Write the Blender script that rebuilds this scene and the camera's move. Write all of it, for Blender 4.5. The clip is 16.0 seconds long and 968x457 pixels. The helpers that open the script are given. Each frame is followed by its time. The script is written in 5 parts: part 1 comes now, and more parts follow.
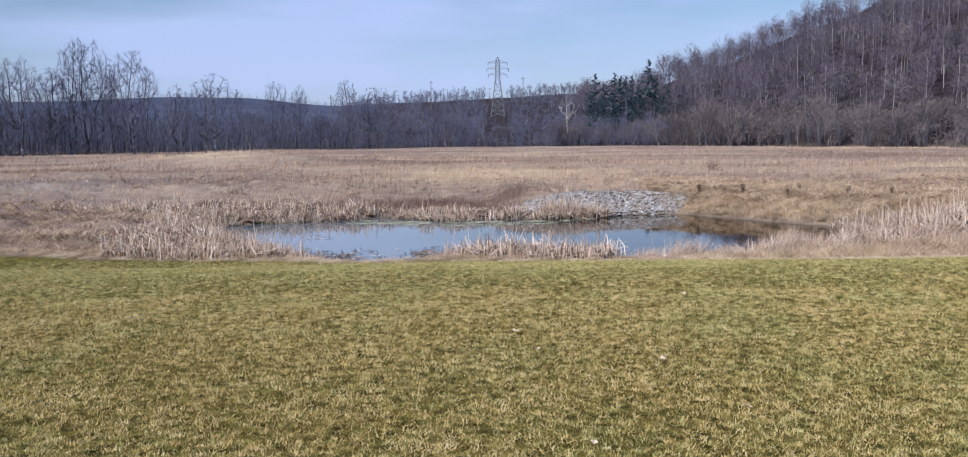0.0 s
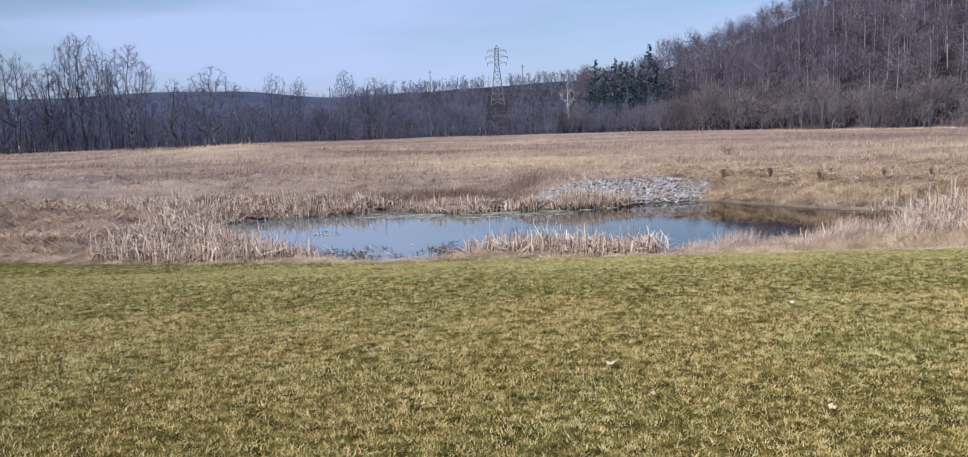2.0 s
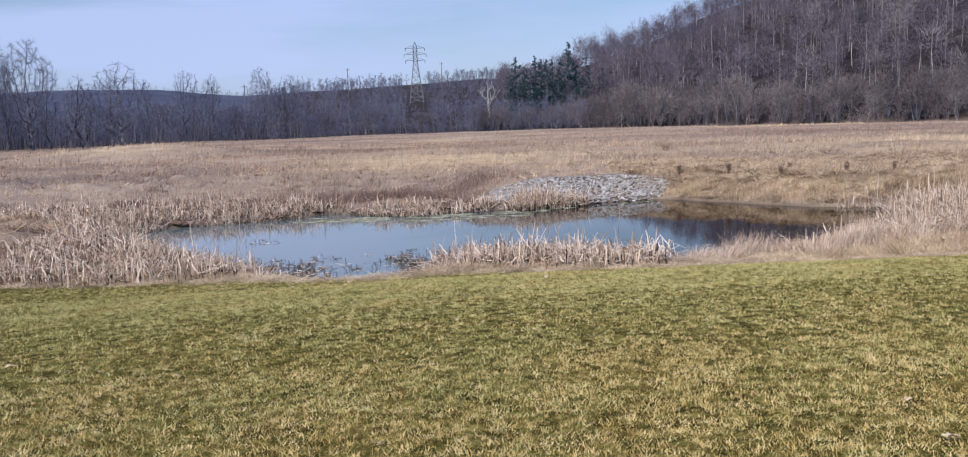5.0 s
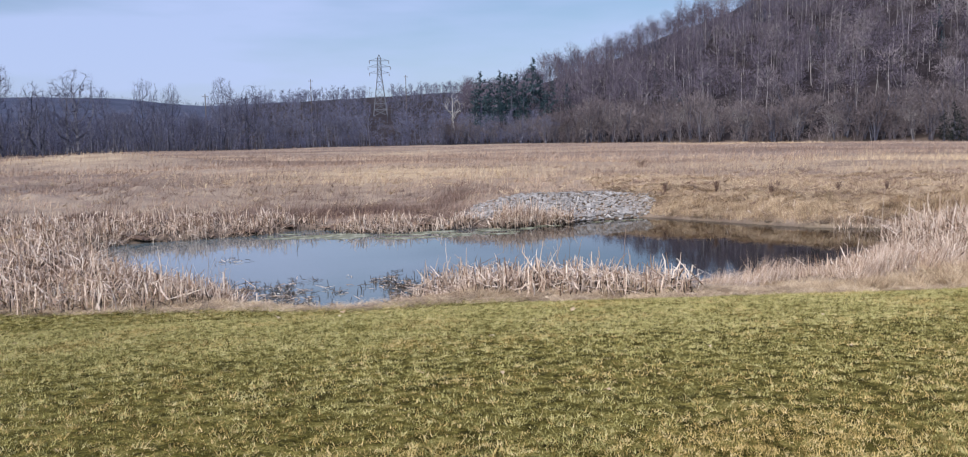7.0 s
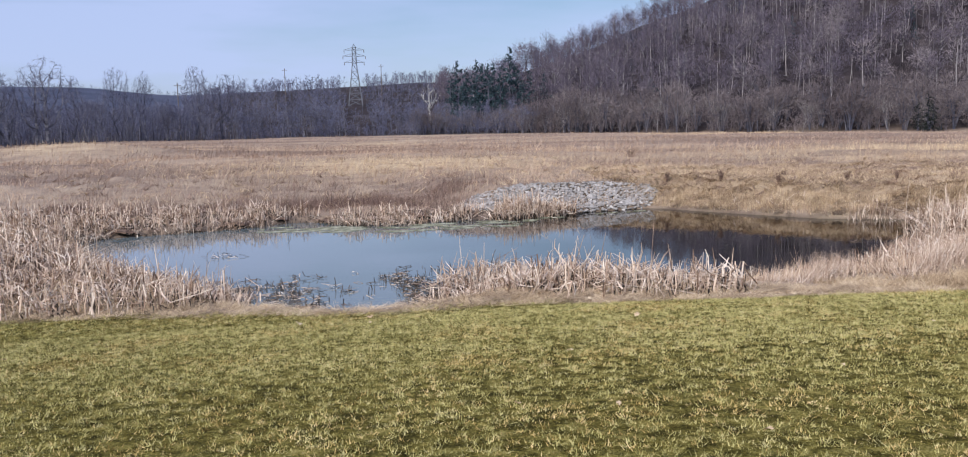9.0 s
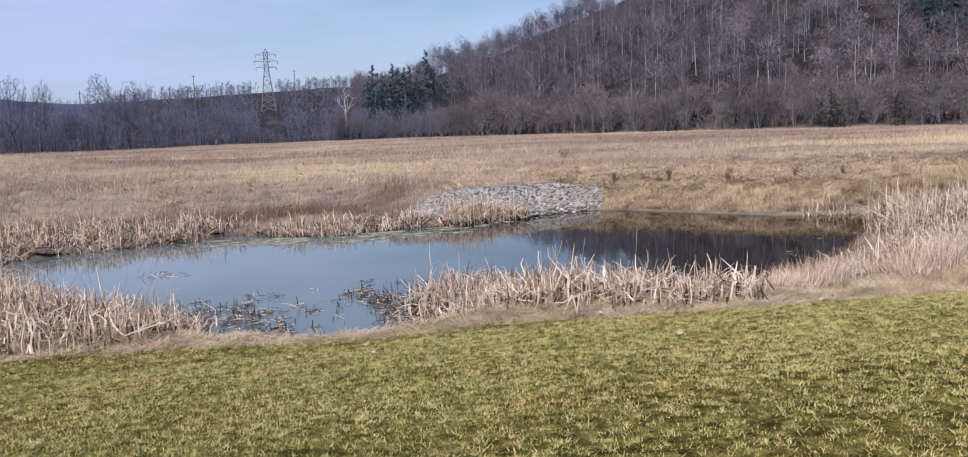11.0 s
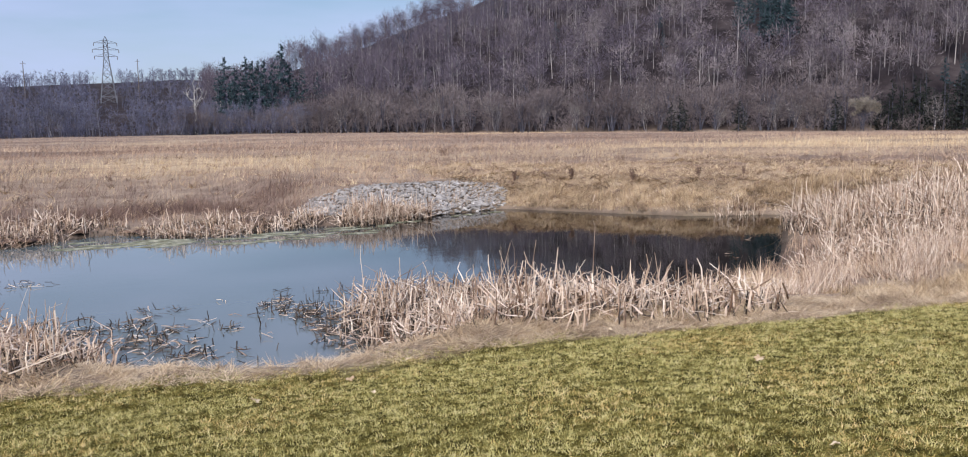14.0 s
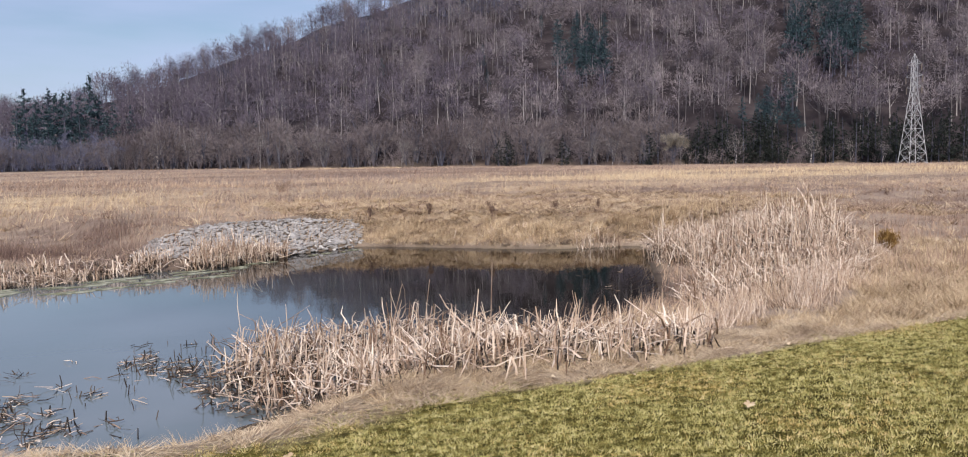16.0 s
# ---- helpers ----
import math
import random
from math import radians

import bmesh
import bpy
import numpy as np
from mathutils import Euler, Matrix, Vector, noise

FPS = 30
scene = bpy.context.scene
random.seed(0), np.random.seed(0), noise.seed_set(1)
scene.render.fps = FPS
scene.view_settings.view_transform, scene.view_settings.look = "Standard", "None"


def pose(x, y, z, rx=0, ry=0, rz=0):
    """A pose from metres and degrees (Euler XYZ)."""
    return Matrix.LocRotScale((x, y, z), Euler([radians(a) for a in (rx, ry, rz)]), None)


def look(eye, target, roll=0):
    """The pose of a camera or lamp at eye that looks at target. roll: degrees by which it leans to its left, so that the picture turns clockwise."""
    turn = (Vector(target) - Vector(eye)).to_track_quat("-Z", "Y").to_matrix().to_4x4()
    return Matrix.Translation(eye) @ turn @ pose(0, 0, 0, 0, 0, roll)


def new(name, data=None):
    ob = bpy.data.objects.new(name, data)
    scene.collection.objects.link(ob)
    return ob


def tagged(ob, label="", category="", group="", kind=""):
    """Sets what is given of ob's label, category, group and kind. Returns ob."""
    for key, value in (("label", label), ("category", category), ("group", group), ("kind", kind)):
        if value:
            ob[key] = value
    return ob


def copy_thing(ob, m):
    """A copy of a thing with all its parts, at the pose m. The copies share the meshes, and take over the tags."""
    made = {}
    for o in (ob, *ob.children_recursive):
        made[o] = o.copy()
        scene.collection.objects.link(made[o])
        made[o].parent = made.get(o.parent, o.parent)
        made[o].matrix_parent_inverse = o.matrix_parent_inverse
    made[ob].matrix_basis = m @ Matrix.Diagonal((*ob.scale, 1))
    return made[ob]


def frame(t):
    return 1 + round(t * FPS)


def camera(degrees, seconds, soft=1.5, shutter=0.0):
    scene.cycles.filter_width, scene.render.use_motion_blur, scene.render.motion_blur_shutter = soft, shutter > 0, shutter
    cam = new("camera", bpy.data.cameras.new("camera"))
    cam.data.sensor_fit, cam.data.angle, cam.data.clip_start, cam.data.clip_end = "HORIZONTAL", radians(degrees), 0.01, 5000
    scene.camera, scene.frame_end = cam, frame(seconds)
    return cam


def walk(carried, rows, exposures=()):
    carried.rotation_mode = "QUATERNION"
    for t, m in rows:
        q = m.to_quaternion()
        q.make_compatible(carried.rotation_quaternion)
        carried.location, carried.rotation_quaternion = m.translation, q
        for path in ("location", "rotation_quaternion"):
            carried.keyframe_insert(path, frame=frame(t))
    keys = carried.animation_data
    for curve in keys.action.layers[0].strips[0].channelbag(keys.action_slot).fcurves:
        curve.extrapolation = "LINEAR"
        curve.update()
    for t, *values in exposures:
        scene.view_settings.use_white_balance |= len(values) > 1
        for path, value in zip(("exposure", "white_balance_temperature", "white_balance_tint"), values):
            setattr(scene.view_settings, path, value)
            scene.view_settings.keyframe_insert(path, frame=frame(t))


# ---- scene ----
cam = camera(58.8, 16.0, soft=1.1)
PATH = [
    (0, (-0.033, -0.263, 1.629), (-0.014, 1.727, 1.426), -0.5),
    (0.5, (-0.13, 0.206, 1.582), (-0.117, 2.195, 1.37), -0.4),
    (1, (-0.269, 0.64, 1.588), (-0.272, 2.627, 1.368), -0.3),
    (1.5, (-0.443, 1.027, 1.593), (-0.44, 3.015, 1.371), -1.4),
    (2, (-0.537, 1.455, 1.555), (-0.521, 3.442, 1.327), -1.6),
    (2.5, (-0.662, 1.847, 1.56), (-0.632, 3.834, 1.329), -1.4),
    (3, (-0.864, 2.209, 1.569), (-0.809, 4.195, 1.341), -1.6),
    (3.5, (-1.009, 2.598, 1.538), (-0.944, 4.583, 1.304), -1.7),
    (4, (-1.168, 2.972, 1.541), (-1.103, 4.956, 1.303), -1.6),
    (4.5, (-1.39, 3.348, 1.537), (-1.26, 5.33, 1.302), -1.7),
    (5, (-1.496, 3.755, 1.5), (-1.293, 5.73, 1.262), -1.9),
    (7.5, (-2.148, 5.467, 1.479), (-1.839, 7.433, 1.274), -1.0),
    (8, (-2.305, 5.751, 1.457), (-1.975, 7.712, 1.24), -1.0),
    (10.5, (-3.115, 7.351, 1.437), (-2.685, 9.289, 1.197), -2.0),
    (11, (-3.308, 7.65, 1.426), (-2.773, 9.563, 1.197), -2.1),
    (11.5, (-3.442, 7.969, 1.384), (-2.854, 9.867, 1.155), -2.0),
    (12, (-3.585, 8.355, 1.364), (-2.983, 10.25, 1.149), -1.7),
    (12.5, (-3.775, 8.696, 1.334), (-3.112, 10.57, 1.116), -1.3),
    (13, (-3.897, 9.028, 1.295), (-3.158, 10.87, 1.049), -1.1),
    (13.5, (-3.966, 9.425, 1.304), (-3.21, 11.26, 1.056), -1.1),
    (14, (-4.06, 9.747, 1.288), (-3.211, 11.541, 1.049), -0.9),
    (14.5, (-4.178, 10.034, 1.288), (-3.123, 11.718, 1.061), -1.4),
    (15, (-4.243, 10.343, 1.262), (-3.127, 11.99, 1.061), -1.6),
    (15.5, (-4.32, 10.627, 1.266), (-3.178, 12.259, 1.083), -1.4),
    (16, (-4.479, 10.934, 1.265), (-3.284, 12.529, 1.1), -1.1),
]
walk(cam, [(t, look(eye, target, roll)) for t, eye, target, roll in PATH],
     exposures=[(0, 0, 5960, 12), (12.5, 0, 6240, 12), (14.5, 0, 6350, 12), (16, 0, 6530, 12)])

# ---- light ----
SUN_AZ, SUN_EL = 224.0, 36.0          # compass degrees from +y towards +x
world = bpy.data.worlds.new("sky")
scene.world = world
world.use_nodes = True
wn, wl = world.node_tree.nodes, world.node_tree.links
for n in list(wn):
    wn.remove(n)
sky = wn.new("ShaderNodeTexSky")
sky.sky_type, sky.sun_disc = "NISHITA", False
sky.sun_elevation, sky.sun_rotation = radians(SUN_EL), radians(SUN_AZ)
sky.air_density, sky.dust_density, sky.ozone_density = 1.0, 1.0, 3.0
tc = wn.new("ShaderNodeTexCoord")
mp = wn.new("ShaderNodeMapping")
mp.inputs["Scale"].default_value = (1.3, 1.3, 7.0)
wl.new(tc.outputs["Generated"], mp.inputs["Vector"])
cn = wn.new("ShaderNodeTexNoise")
cn.inputs["Scale"].default_value, cn.inputs["Detail"].default_value, cn.inputs["Roughness"].default_value = 1.4, 5.0, 0.5
wl.new(mp.outputs["Vector"], cn.inputs["Vector"])
cr = wn.new("ShaderNodeValToRGB")
cr.color_ramp.elements[0].position, cr.color_ramp.elements[1].position = 0.40, 0.62
cr.color_ramp.elements[0].color, cr.color_ramp.elements[1].color = (0.08, 0.08, 0.08, 1), (0.8, 0.8, 0.8, 1)
wl.new(cn.outputs["Fac"], cr.inputs["Fac"])
cm = wn.new("ShaderNodeMix")
cm.data_type = "RGBA"
cm.inputs["B"].default_value = (5.3, 6.2, 9.0, 1)
high = wn.new("ShaderNodeSeparateXYZ")
wl.new(tc.outputs["Generated"], high.inputs[0])
veil = wn.new("ShaderNodeMapRange")                      # the veil of cloud thickens overhead
veil.inputs["From Min"].default_value, veil.inputs["From Max"].default_value = 0.14, 0.45
veil.inputs["To Min"].default_value, veil.inputs["To Max"].default_value = 0.0, 0.6
wl.new(high.outputs["Z"], veil.inputs["Value"])
total = wn.new("ShaderNodeMath")
total.use_clamp = True
wl.new(cr.outputs["Color"], total.inputs[0])
wl.new(veil.outputs[0], total.inputs[1])
wl.new(total.outputs[0], cm.inputs["Factor"])
wl.new(sky.outputs["Color"], cm.inputs["A"])
bg = wn.new("ShaderNodeBackground")
bg.inputs["Strength"].default_value = 0.102
wl.new(cm.outputs["Result"], bg.inputs["Color"])
wo = wn.new("ShaderNodeOutputWorld")
wl.new(bg.outputs["Background"], wo.inputs["Surface"])

sun_data = bpy.data.lights.new("sun", "SUN")
sun_data.energy, sun_data.angle, sun_data.color = 4.2, radians(8), (1.0, 0.93, 0.84)
sun = new("sun", sun_data)
sd = Vector((math.sin(radians(SUN_AZ)) * math.cos(radians(SUN_EL)), math.cos(radians(SUN_AZ)) * math.cos(radians(SUN_EL)), math.sin(radians(SUN_EL))))
sun.matrix_world = look(sd * 60, (0, 0, 0))

# ---- materials ----


def material(name, stops, scale=4.0, rough=0.9, bump=0.0, bump_scale=30.0, island=0.0, big=0.0, big_scale=0.3, spec=0.2, stretch=(1, 1, 1), thing=0.0, gain=1.0):
    """A procedural surface: colours by fine noise, by piece and by broad patches, with relief."""
    m = bpy.data.materials.new(name)
    m.use_nodes = True
    nt, ln = m.node_tree.nodes, m.node_tree.links
    bsdf = nt["Principled BSDF"]
    co = nt.new("ShaderNodeTexCoord")
    mapping = nt.new("ShaderNodeMapping")
    mapping.inputs["Scale"].default_value = stretch
    ln.new(co.outputs["Object"], mapping.inputs["Vector"])

    def noise_node(s, detail):
        n = nt.new("ShaderNodeTexNoise")
        n.inputs["Scale"].default_value, n.inputs["Detail"].default_value = s, detail
        ln.new(mapping.outputs["Vector"], n.inputs["Vector"])
        return n.outputs["Fac"]

    def calc(op, a, b):
        n = nt.new("ShaderNodeMath")
        n.operation = op
        for k, v in enumerate((a, b)):
            if isinstance(v, (int, float)):
                n.inputs[k].default_value = v
            else:
                ln.new(v, n.inputs[k])
        return n.outputs[0]

    fac = noise_node(scale, 6.0)
    if gain != 1.0:
        fac = calc("ADD", calc("MULTIPLY", calc("SUBTRACT", fac, 0.5), gain), 0.5)
    if island:
        geo = nt.new("ShaderNodeNewGeometry")
        fac = calc("ADD", fac, calc("MULTIPLY", calc("SUBTRACT", geo.outputs["Random Per Island"], 0.5), island))
    if thing:
        info = nt.new("ShaderNodeObjectInfo")
        fac = calc("ADD", fac, calc("MULTIPLY", calc("SUBTRACT", info.outputs["Random"], 0.5), thing))
    if big:
        fac = calc("ADD", fac, calc("MULTIPLY", calc("SUBTRACT", noise_node(big_scale, 4.0), 0.5), big))
    ramp = nt.new("ShaderNodeValToRGB")
    el = ramp.color_ramp.elements
    while len(el) < len(stops):
        el.new(0.5)
    for e, (p, c) in zip(el, stops):
        e.position, e.color = p, (*c, 1)
    ln.new(fac, ramp.inputs["Fac"])
    ln.new(ramp.outputs["Color"], bsdf.inputs["Base Color"])
    bsdf.inputs["Roughness"].default_value = rough
    bsdf.inputs["Specular IOR Level"].default_value = spec
    if bump:
        b = nt.new("ShaderNodeBump")
        b.inputs["Strength"].default_value, b.inputs["Distance"].default_value = bump, 0.05
        ln.new(noise_node(bump_scale, 8.0), b.inputs["Height"])
        ln.new(b.outputs["Normal"], bsdf.inputs["Normal"])
    return m


# blue of the distance haze is mixed into this bark
BARK = material("bark", [(0.25, (0.046, 0.048, 0.068)), (0.55, (0.086, 0.088, 0.118)), (0.8, (0.18, 0.178, 0.20))], 0.6, island=0.5, thing=0.3)
BARK_PALE = material("pale_bark", [(0.3, (0.30, 0.29, 0.27)), (0.6, (0.55, 0.54, 0.50))], 0.8, island=0.3)
# blue-grey twigs: the haze before the far woods is in the colour
TWIG_HAZE = material("twigs", [(0.2, (0.076, 0.081, 0.132)), (0.5, (0.13, 0.134, 0.202)), (0.85, (0.205, 0.207, 0.27))], 0.25, island=0.7, thing=0.3)
# the mauve takes in a little of the haze's blue
TWIG_HILL = material("hillside_twigs", [(0.2, (0.060, 0.050, 0.068)), (0.5, (0.120, 0.101, 0.130)), (0.85, (0.20, 0.173, 0.208))], 0.06, island=0.4, big=0.8, big_scale=0.025)
TWIG_FOOT = material("foot_twigs", [(0.2, (0.085, 0.076, 0.078)), (0.5, (0.15, 0.135, 0.132)), (0.85, (0.24, 0.22, 0.205))], 0.25, island=0.6, thing=0.3)
# ridge trees painted blue for the air in between
RIDGE_HAZE = material("hazy_ridge_twigs", [(0.2, (0.068, 0.082, 0.13)), (0.8, (0.11, 0.125, 0.18))], 0.02, island=0.4)
# hillside twigs again, with the eastern slope's stronger light in the colour
TWIG_LIT = material("lit_hillside_twigs", [(0.2, (0.095, 0.08, 0.09)), (0.5, (0.185, 0.158, 0.172)), (0.85, (0.29, 0.25, 0.26))], 0.06, island=0.4, big=0.8, big_scale=0.03)
BARK_FAR = material("hillside_bark", [(0.25, (0.06, 0.054, 0.06)), (0.5, (0.13, 0.117, 0.12)), (0.85, (0.36, 0.335, 0.325))], 0.05, island=0.9)
BRUSH = material("brush", [(0.2, (0.082, 0.067, 0.072)), (0.55, (0.159, 0.132, 0.135)), (0.9, (0.250, 0.213, 0.210))], 0.06, island=0.5, big=0.6, big_scale=0.03)
# teal rather than green: haze over the distant conifers is in the colour
NEEDLE = material("needles", [(0.25, (0.019, 0.037, 0.045)), (0.55, (0.042, 0.074, 0.086)), (0.9, (0.08, 0.122, 0.135))], 0.8, island=0.6)
NEEDLE_DARK = material("dark_needles", [(0.25, (0.010, 0.013, 0.012)), (0.55, (0.020, 0.025, 0.022)), (0.9, (0.042, 0.050, 0.042))], 0.8, island=0.6)
STEEL = material("galvanised_steel", [(0.3, (0.36, 0.37, 0.38)), (0.7, (0.50, 0.51, 0.52))], 1.5, rough=0.5, spec=0.5)
REED = material("dead_reed", [(0.10, (0.175, 0.108, 0.071)), (0.40, (0.465, 0.343, 0.25)), (0.70, (0.66, 0.52, 0.41)), (1.0, (0.80, 0.69, 0.57))], 3.0, island=0.9, big=0.3, big_scale=0.6)
# rotten reeds in the water, and the shade low inside the stands
REED_DARK = material("rotten_shaded_reed", [(0.3, (0.030, 0.023, 0.019)), (0.7, (0.10, 0.078, 0.062))], 5.0, island=0.6)
STRAW = material("matted_straw", [(0.15, (0.22, 0.15, 0.095)), (0.45, (0.46, 0.335, 0.207)), (0.85, (0.70, 0.555, 0.375))], 2.0, island=0.7, big=0.7, big_scale=0.5)
FIELD_BLADE = material("field_blades", [(0.15, (0.15, 0.096, 0.075)), (0.42, (0.30, 0.205, 0.15)), (0.7, (0.47, 0.34, 0.24)), (0.95, (0.64, 0.50, 0.35))], 0.6, island=0.4, big=1.9, big_scale=0.07, stretch=(0.5, 1, 1), gain=1.3)
FIELD_PALE = material("pale_field_blades", [(0.2, (0.38, 0.27, 0.17)), (0.5, (0.58, 0.44, 0.275)), (0.9, (0.73, 0.59, 0.39))], 0.6, island=0.5, big=0.6, big_scale=0.2)
FIELD_BROWN = material("brown_field_blades", [(0.2, (0.105, 0.067, 0.057)), (0.5, (0.21, 0.14, 0.115)), (0.9, (0.345, 0.245, 0.195))], 0.8, island=0.6, big=0.7, big_scale=0.3)
LAWN_BLADE = material("dry_lawn_blades", [(0.10, (0.15, 0.104, 0.032)), (0.38, (0.475, 0.35, 0.13)), (0.65, (0.61, 0.465, 0.205)), (1.0, (0.71, 0.565, 0.30))], 13.0, island=0.36, big=0.95, big_scale=1.6, gain=2.6, rough=0.8, spec=0.03)
LAWN_GREEN = material("green_lawn_blades", [(0.08, (0.072, 0.066, 0.022)), (0.38, (0.345, 0.315, 0.115)), (0.65, (0.515, 0.46, 0.192)), (1.0, (0.61, 0.54, 0.27))], 13.0, island=0.36, big=0.7, big_scale=1.6, gain=2.4, rough=0.8, spec=0.03)
# dark blades that stand for the shaded gaps between lawn tufts
TUFT_SHADE = material("tuft_shade_blades", [(0.2, (0.035, 0.028, 0.006)), (0.5, (0.085, 0.068, 0.017)), (0.85, (0.19, 0.15, 0.045))], 12.0, island=0.4, rough=0.85, spec=0.03)
ROCK = material("riprap_stone", [(0.22, (0.28, 0.26, 0.24)), (0.5, (0.50, 0.468, 0.435)), (0.8, (0.70, 0.66, 0.62))], 3.0, bump=0.6, bump_scale=8.0, thing=0.5)
ALGAE = material("algae", [(0.3, (0.085, 0.08, 0.05)), (0.5, (0.20, 0.20, 0.13)), (0.75, (0.40, 0.39, 0.30))], 5.0, rough=0.7, bump=0.6, big=0.8, big_scale=0.9)
LEAF = material("dry_leaf", [(0.3, (0.43, 0.31, 0.19)), (0.7, (0.66, 0.53, 0.37))], 14.0, thing=0.5)
WEED = material("dry_weed", [(0.3, (0.13, 0.085, 0.066)), (0.7, (0.25, 0.17, 0.13))], 4.0, island=0.5)
ORANGE = material("rusty_grass", [(0.3, (0.17, 0.095, 0.03)), (0.7, (0.34, 0.21, 0.075))], 4.0, island=0.5)
POLE = material("weathered_pole", [(0.3, (0.10, 0.085, 0.075)), (0.7, (0.2, 0.17, 0.15))], 2.0)

# ground: lawn, dead field, mud and woodland floor, laid by the cover of the sheet
GROUND = bpy.data.materials.new("ground_cover")
GROUND.use_nodes = True
gn, gl = GROUND.node_tree.nodes, GROUND.node_tree.links
gb = gn["Principled BSDF"]
gb.inputs["Roughness"].default_value, gb.inputs["Specular IOR Level"].default_value = 0.95, 0.04
gc = gn.new("ShaderNodeTexCoord")


def ground_noise(s, detail=6.0, stretch=(1, 1, 1)):
    mpn = gn.new("ShaderNodeMapping")
    mpn.inputs["Scale"].default_value = stretch
    gl.new(gc.outputs["Object"], mpn.inputs["Vector"])
    n = gn.new("ShaderNodeTexNoise")
    n.inputs["Scale"].default_value, n.inputs["Detail"].default_value, n.inputs["Roughness"].default_value = s, detail, 0.62
    gl.new(mpn.outputs["Vector"], n.inputs["Vector"])
    return n.outputs["Fac"]


def ground_ramp(fac, stops):
    r = gn.new("ShaderNodeValToRGB")
    el = r.color_ramp.elements
    while len(el) < len(stops):
        el.new(0.5)
    for e, (p, c) in zip(el, stops):
        e.position, e.color = p, (*c, 1)
    gl.new(fac, r.inputs["Fac"])
    return r.outputs["Color"]


def ground_mix(a, b, cover):
    at = gn.new("ShaderNodeAttribute")
    at.attribute_name = cover
    mx = gn.new("ShaderNodeMix")
    mx.data_type = "RGBA"
    gl.new(at.outputs["Fac"], mx.inputs["Factor"])
    gl.new(a, mx.inputs["A"])
    gl.new(b, mx.inputs["B"])
    return mx.outputs["Result"]


def ground_sum(a, b, wa, wb):
    n = gn.new("ShaderNodeMath")
    n.operation = "MULTIPLY_ADD"
    n.inputs[1].default_value = wa
    k = gn.new("ShaderNodeMath")
    k.operation = "MULTIPLY"
    k.inputs[1].default_value = wb
    gl.new(a, n.inputs[0])
    gl.new(b, k.inputs[0])
    gl.new(k.outputs[0], n.inputs[2])
    return n.outputs[0]


field_col = ground_ramp(ground_sum(ground_noise(0.05, 8.0, (0.35, 1, 1)), ground_noise(1.1, 8.0), 0.65, 0.35),
                        [(0.33, (0.16, 0.115, 0.092)), (0.46, (0.27, 0.20, 0.155)), (0.56, (0.40, 0.31, 0.225)), (0.68, (0.55, 0.44, 0.30))])
# the darkest lawn stops hold shade from between the blades
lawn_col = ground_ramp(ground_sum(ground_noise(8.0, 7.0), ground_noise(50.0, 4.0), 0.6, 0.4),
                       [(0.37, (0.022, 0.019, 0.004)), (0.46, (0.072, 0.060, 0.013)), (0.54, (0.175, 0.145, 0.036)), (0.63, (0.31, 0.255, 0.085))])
mud_shade_col = ground_ramp(ground_noise(2.2, 7.0), [(0.35, (0.016, 0.012, 0.009)), (0.5, (0.036, 0.027, 0.02)), (0.68, (0.085, 0.066, 0.05))])
# darker than leaf litter: shade between the trees is in the colour
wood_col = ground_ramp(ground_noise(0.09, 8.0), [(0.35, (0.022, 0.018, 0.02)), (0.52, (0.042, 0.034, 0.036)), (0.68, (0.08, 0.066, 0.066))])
bare_col = ground_ramp(ground_noise(1.2, 7.0), [(0.35, (0.14, 0.12, 0.11)), (0.65, (0.30, 0.265, 0.24))])
pale_col = ground_ramp(ground_noise(0.9, 8.0, (0.4, 1, 1)), [(0.35, (0.34, 0.245, 0.165)), (0.65, (0.60, 0.47, 0.305))])
brown_col = ground_ramp(ground_noise(1.6, 8.0), [(0.35, (0.11, 0.078, 0.066)), (0.65, (0.27, 0.195, 0.155))])
# ground of the far ridge, with distance haze in its blue
ridge_haze_col = ground_ramp(ground_noise(0.02, 6.0), [(0.35, (0.05, 0.058, 0.09)), (0.65, (0.08, 0.09, 0.132))])
gcol = ground_mix(ground_mix(ground_mix(ground_mix(ground_mix(ground_mix(ground_mix(field_col, pale_col, "pale"), brown_col, "brown"), bare_col, "bare"), lawn_col, "lawn"), mud_shade_col, "mud_shade"), wood_col, "wood"), ridge_haze_col, "ridge")
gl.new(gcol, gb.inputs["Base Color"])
gbump = gn.new("ShaderNodeBump")
gbump.inputs["Strength"].default_value, gbump.inputs["Distance"].default_value = 0.8, 0.12
gl.new(ground_noise(6.0, 10.0), gbump.inputs["Height"])
gl.new(gbump.outputs["Normal"], gb.inputs["Normal"])

# pond water: murky, a little green, with faint ripples
WATER = bpy.data.materials.new("pond_water")
WATER.use_nodes = True
qn, ql = WATER.node_tree.nodes, WATER.node_tree.links
qb = qn["Principled BSDF"]
qb.inputs["Roughness"].default_value, qb.inputs["IOR"].default_value = 0.022, 1.333
qc = qn.new("ShaderNodeTexCoord")
qm = qn.new("ShaderNodeMapping")
qm.inputs["Scale"].default_value = (1.0, 2.2, 1.0)
ql.new(qc.outputs["Object"], qm.inputs["Vector"])
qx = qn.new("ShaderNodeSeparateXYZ")
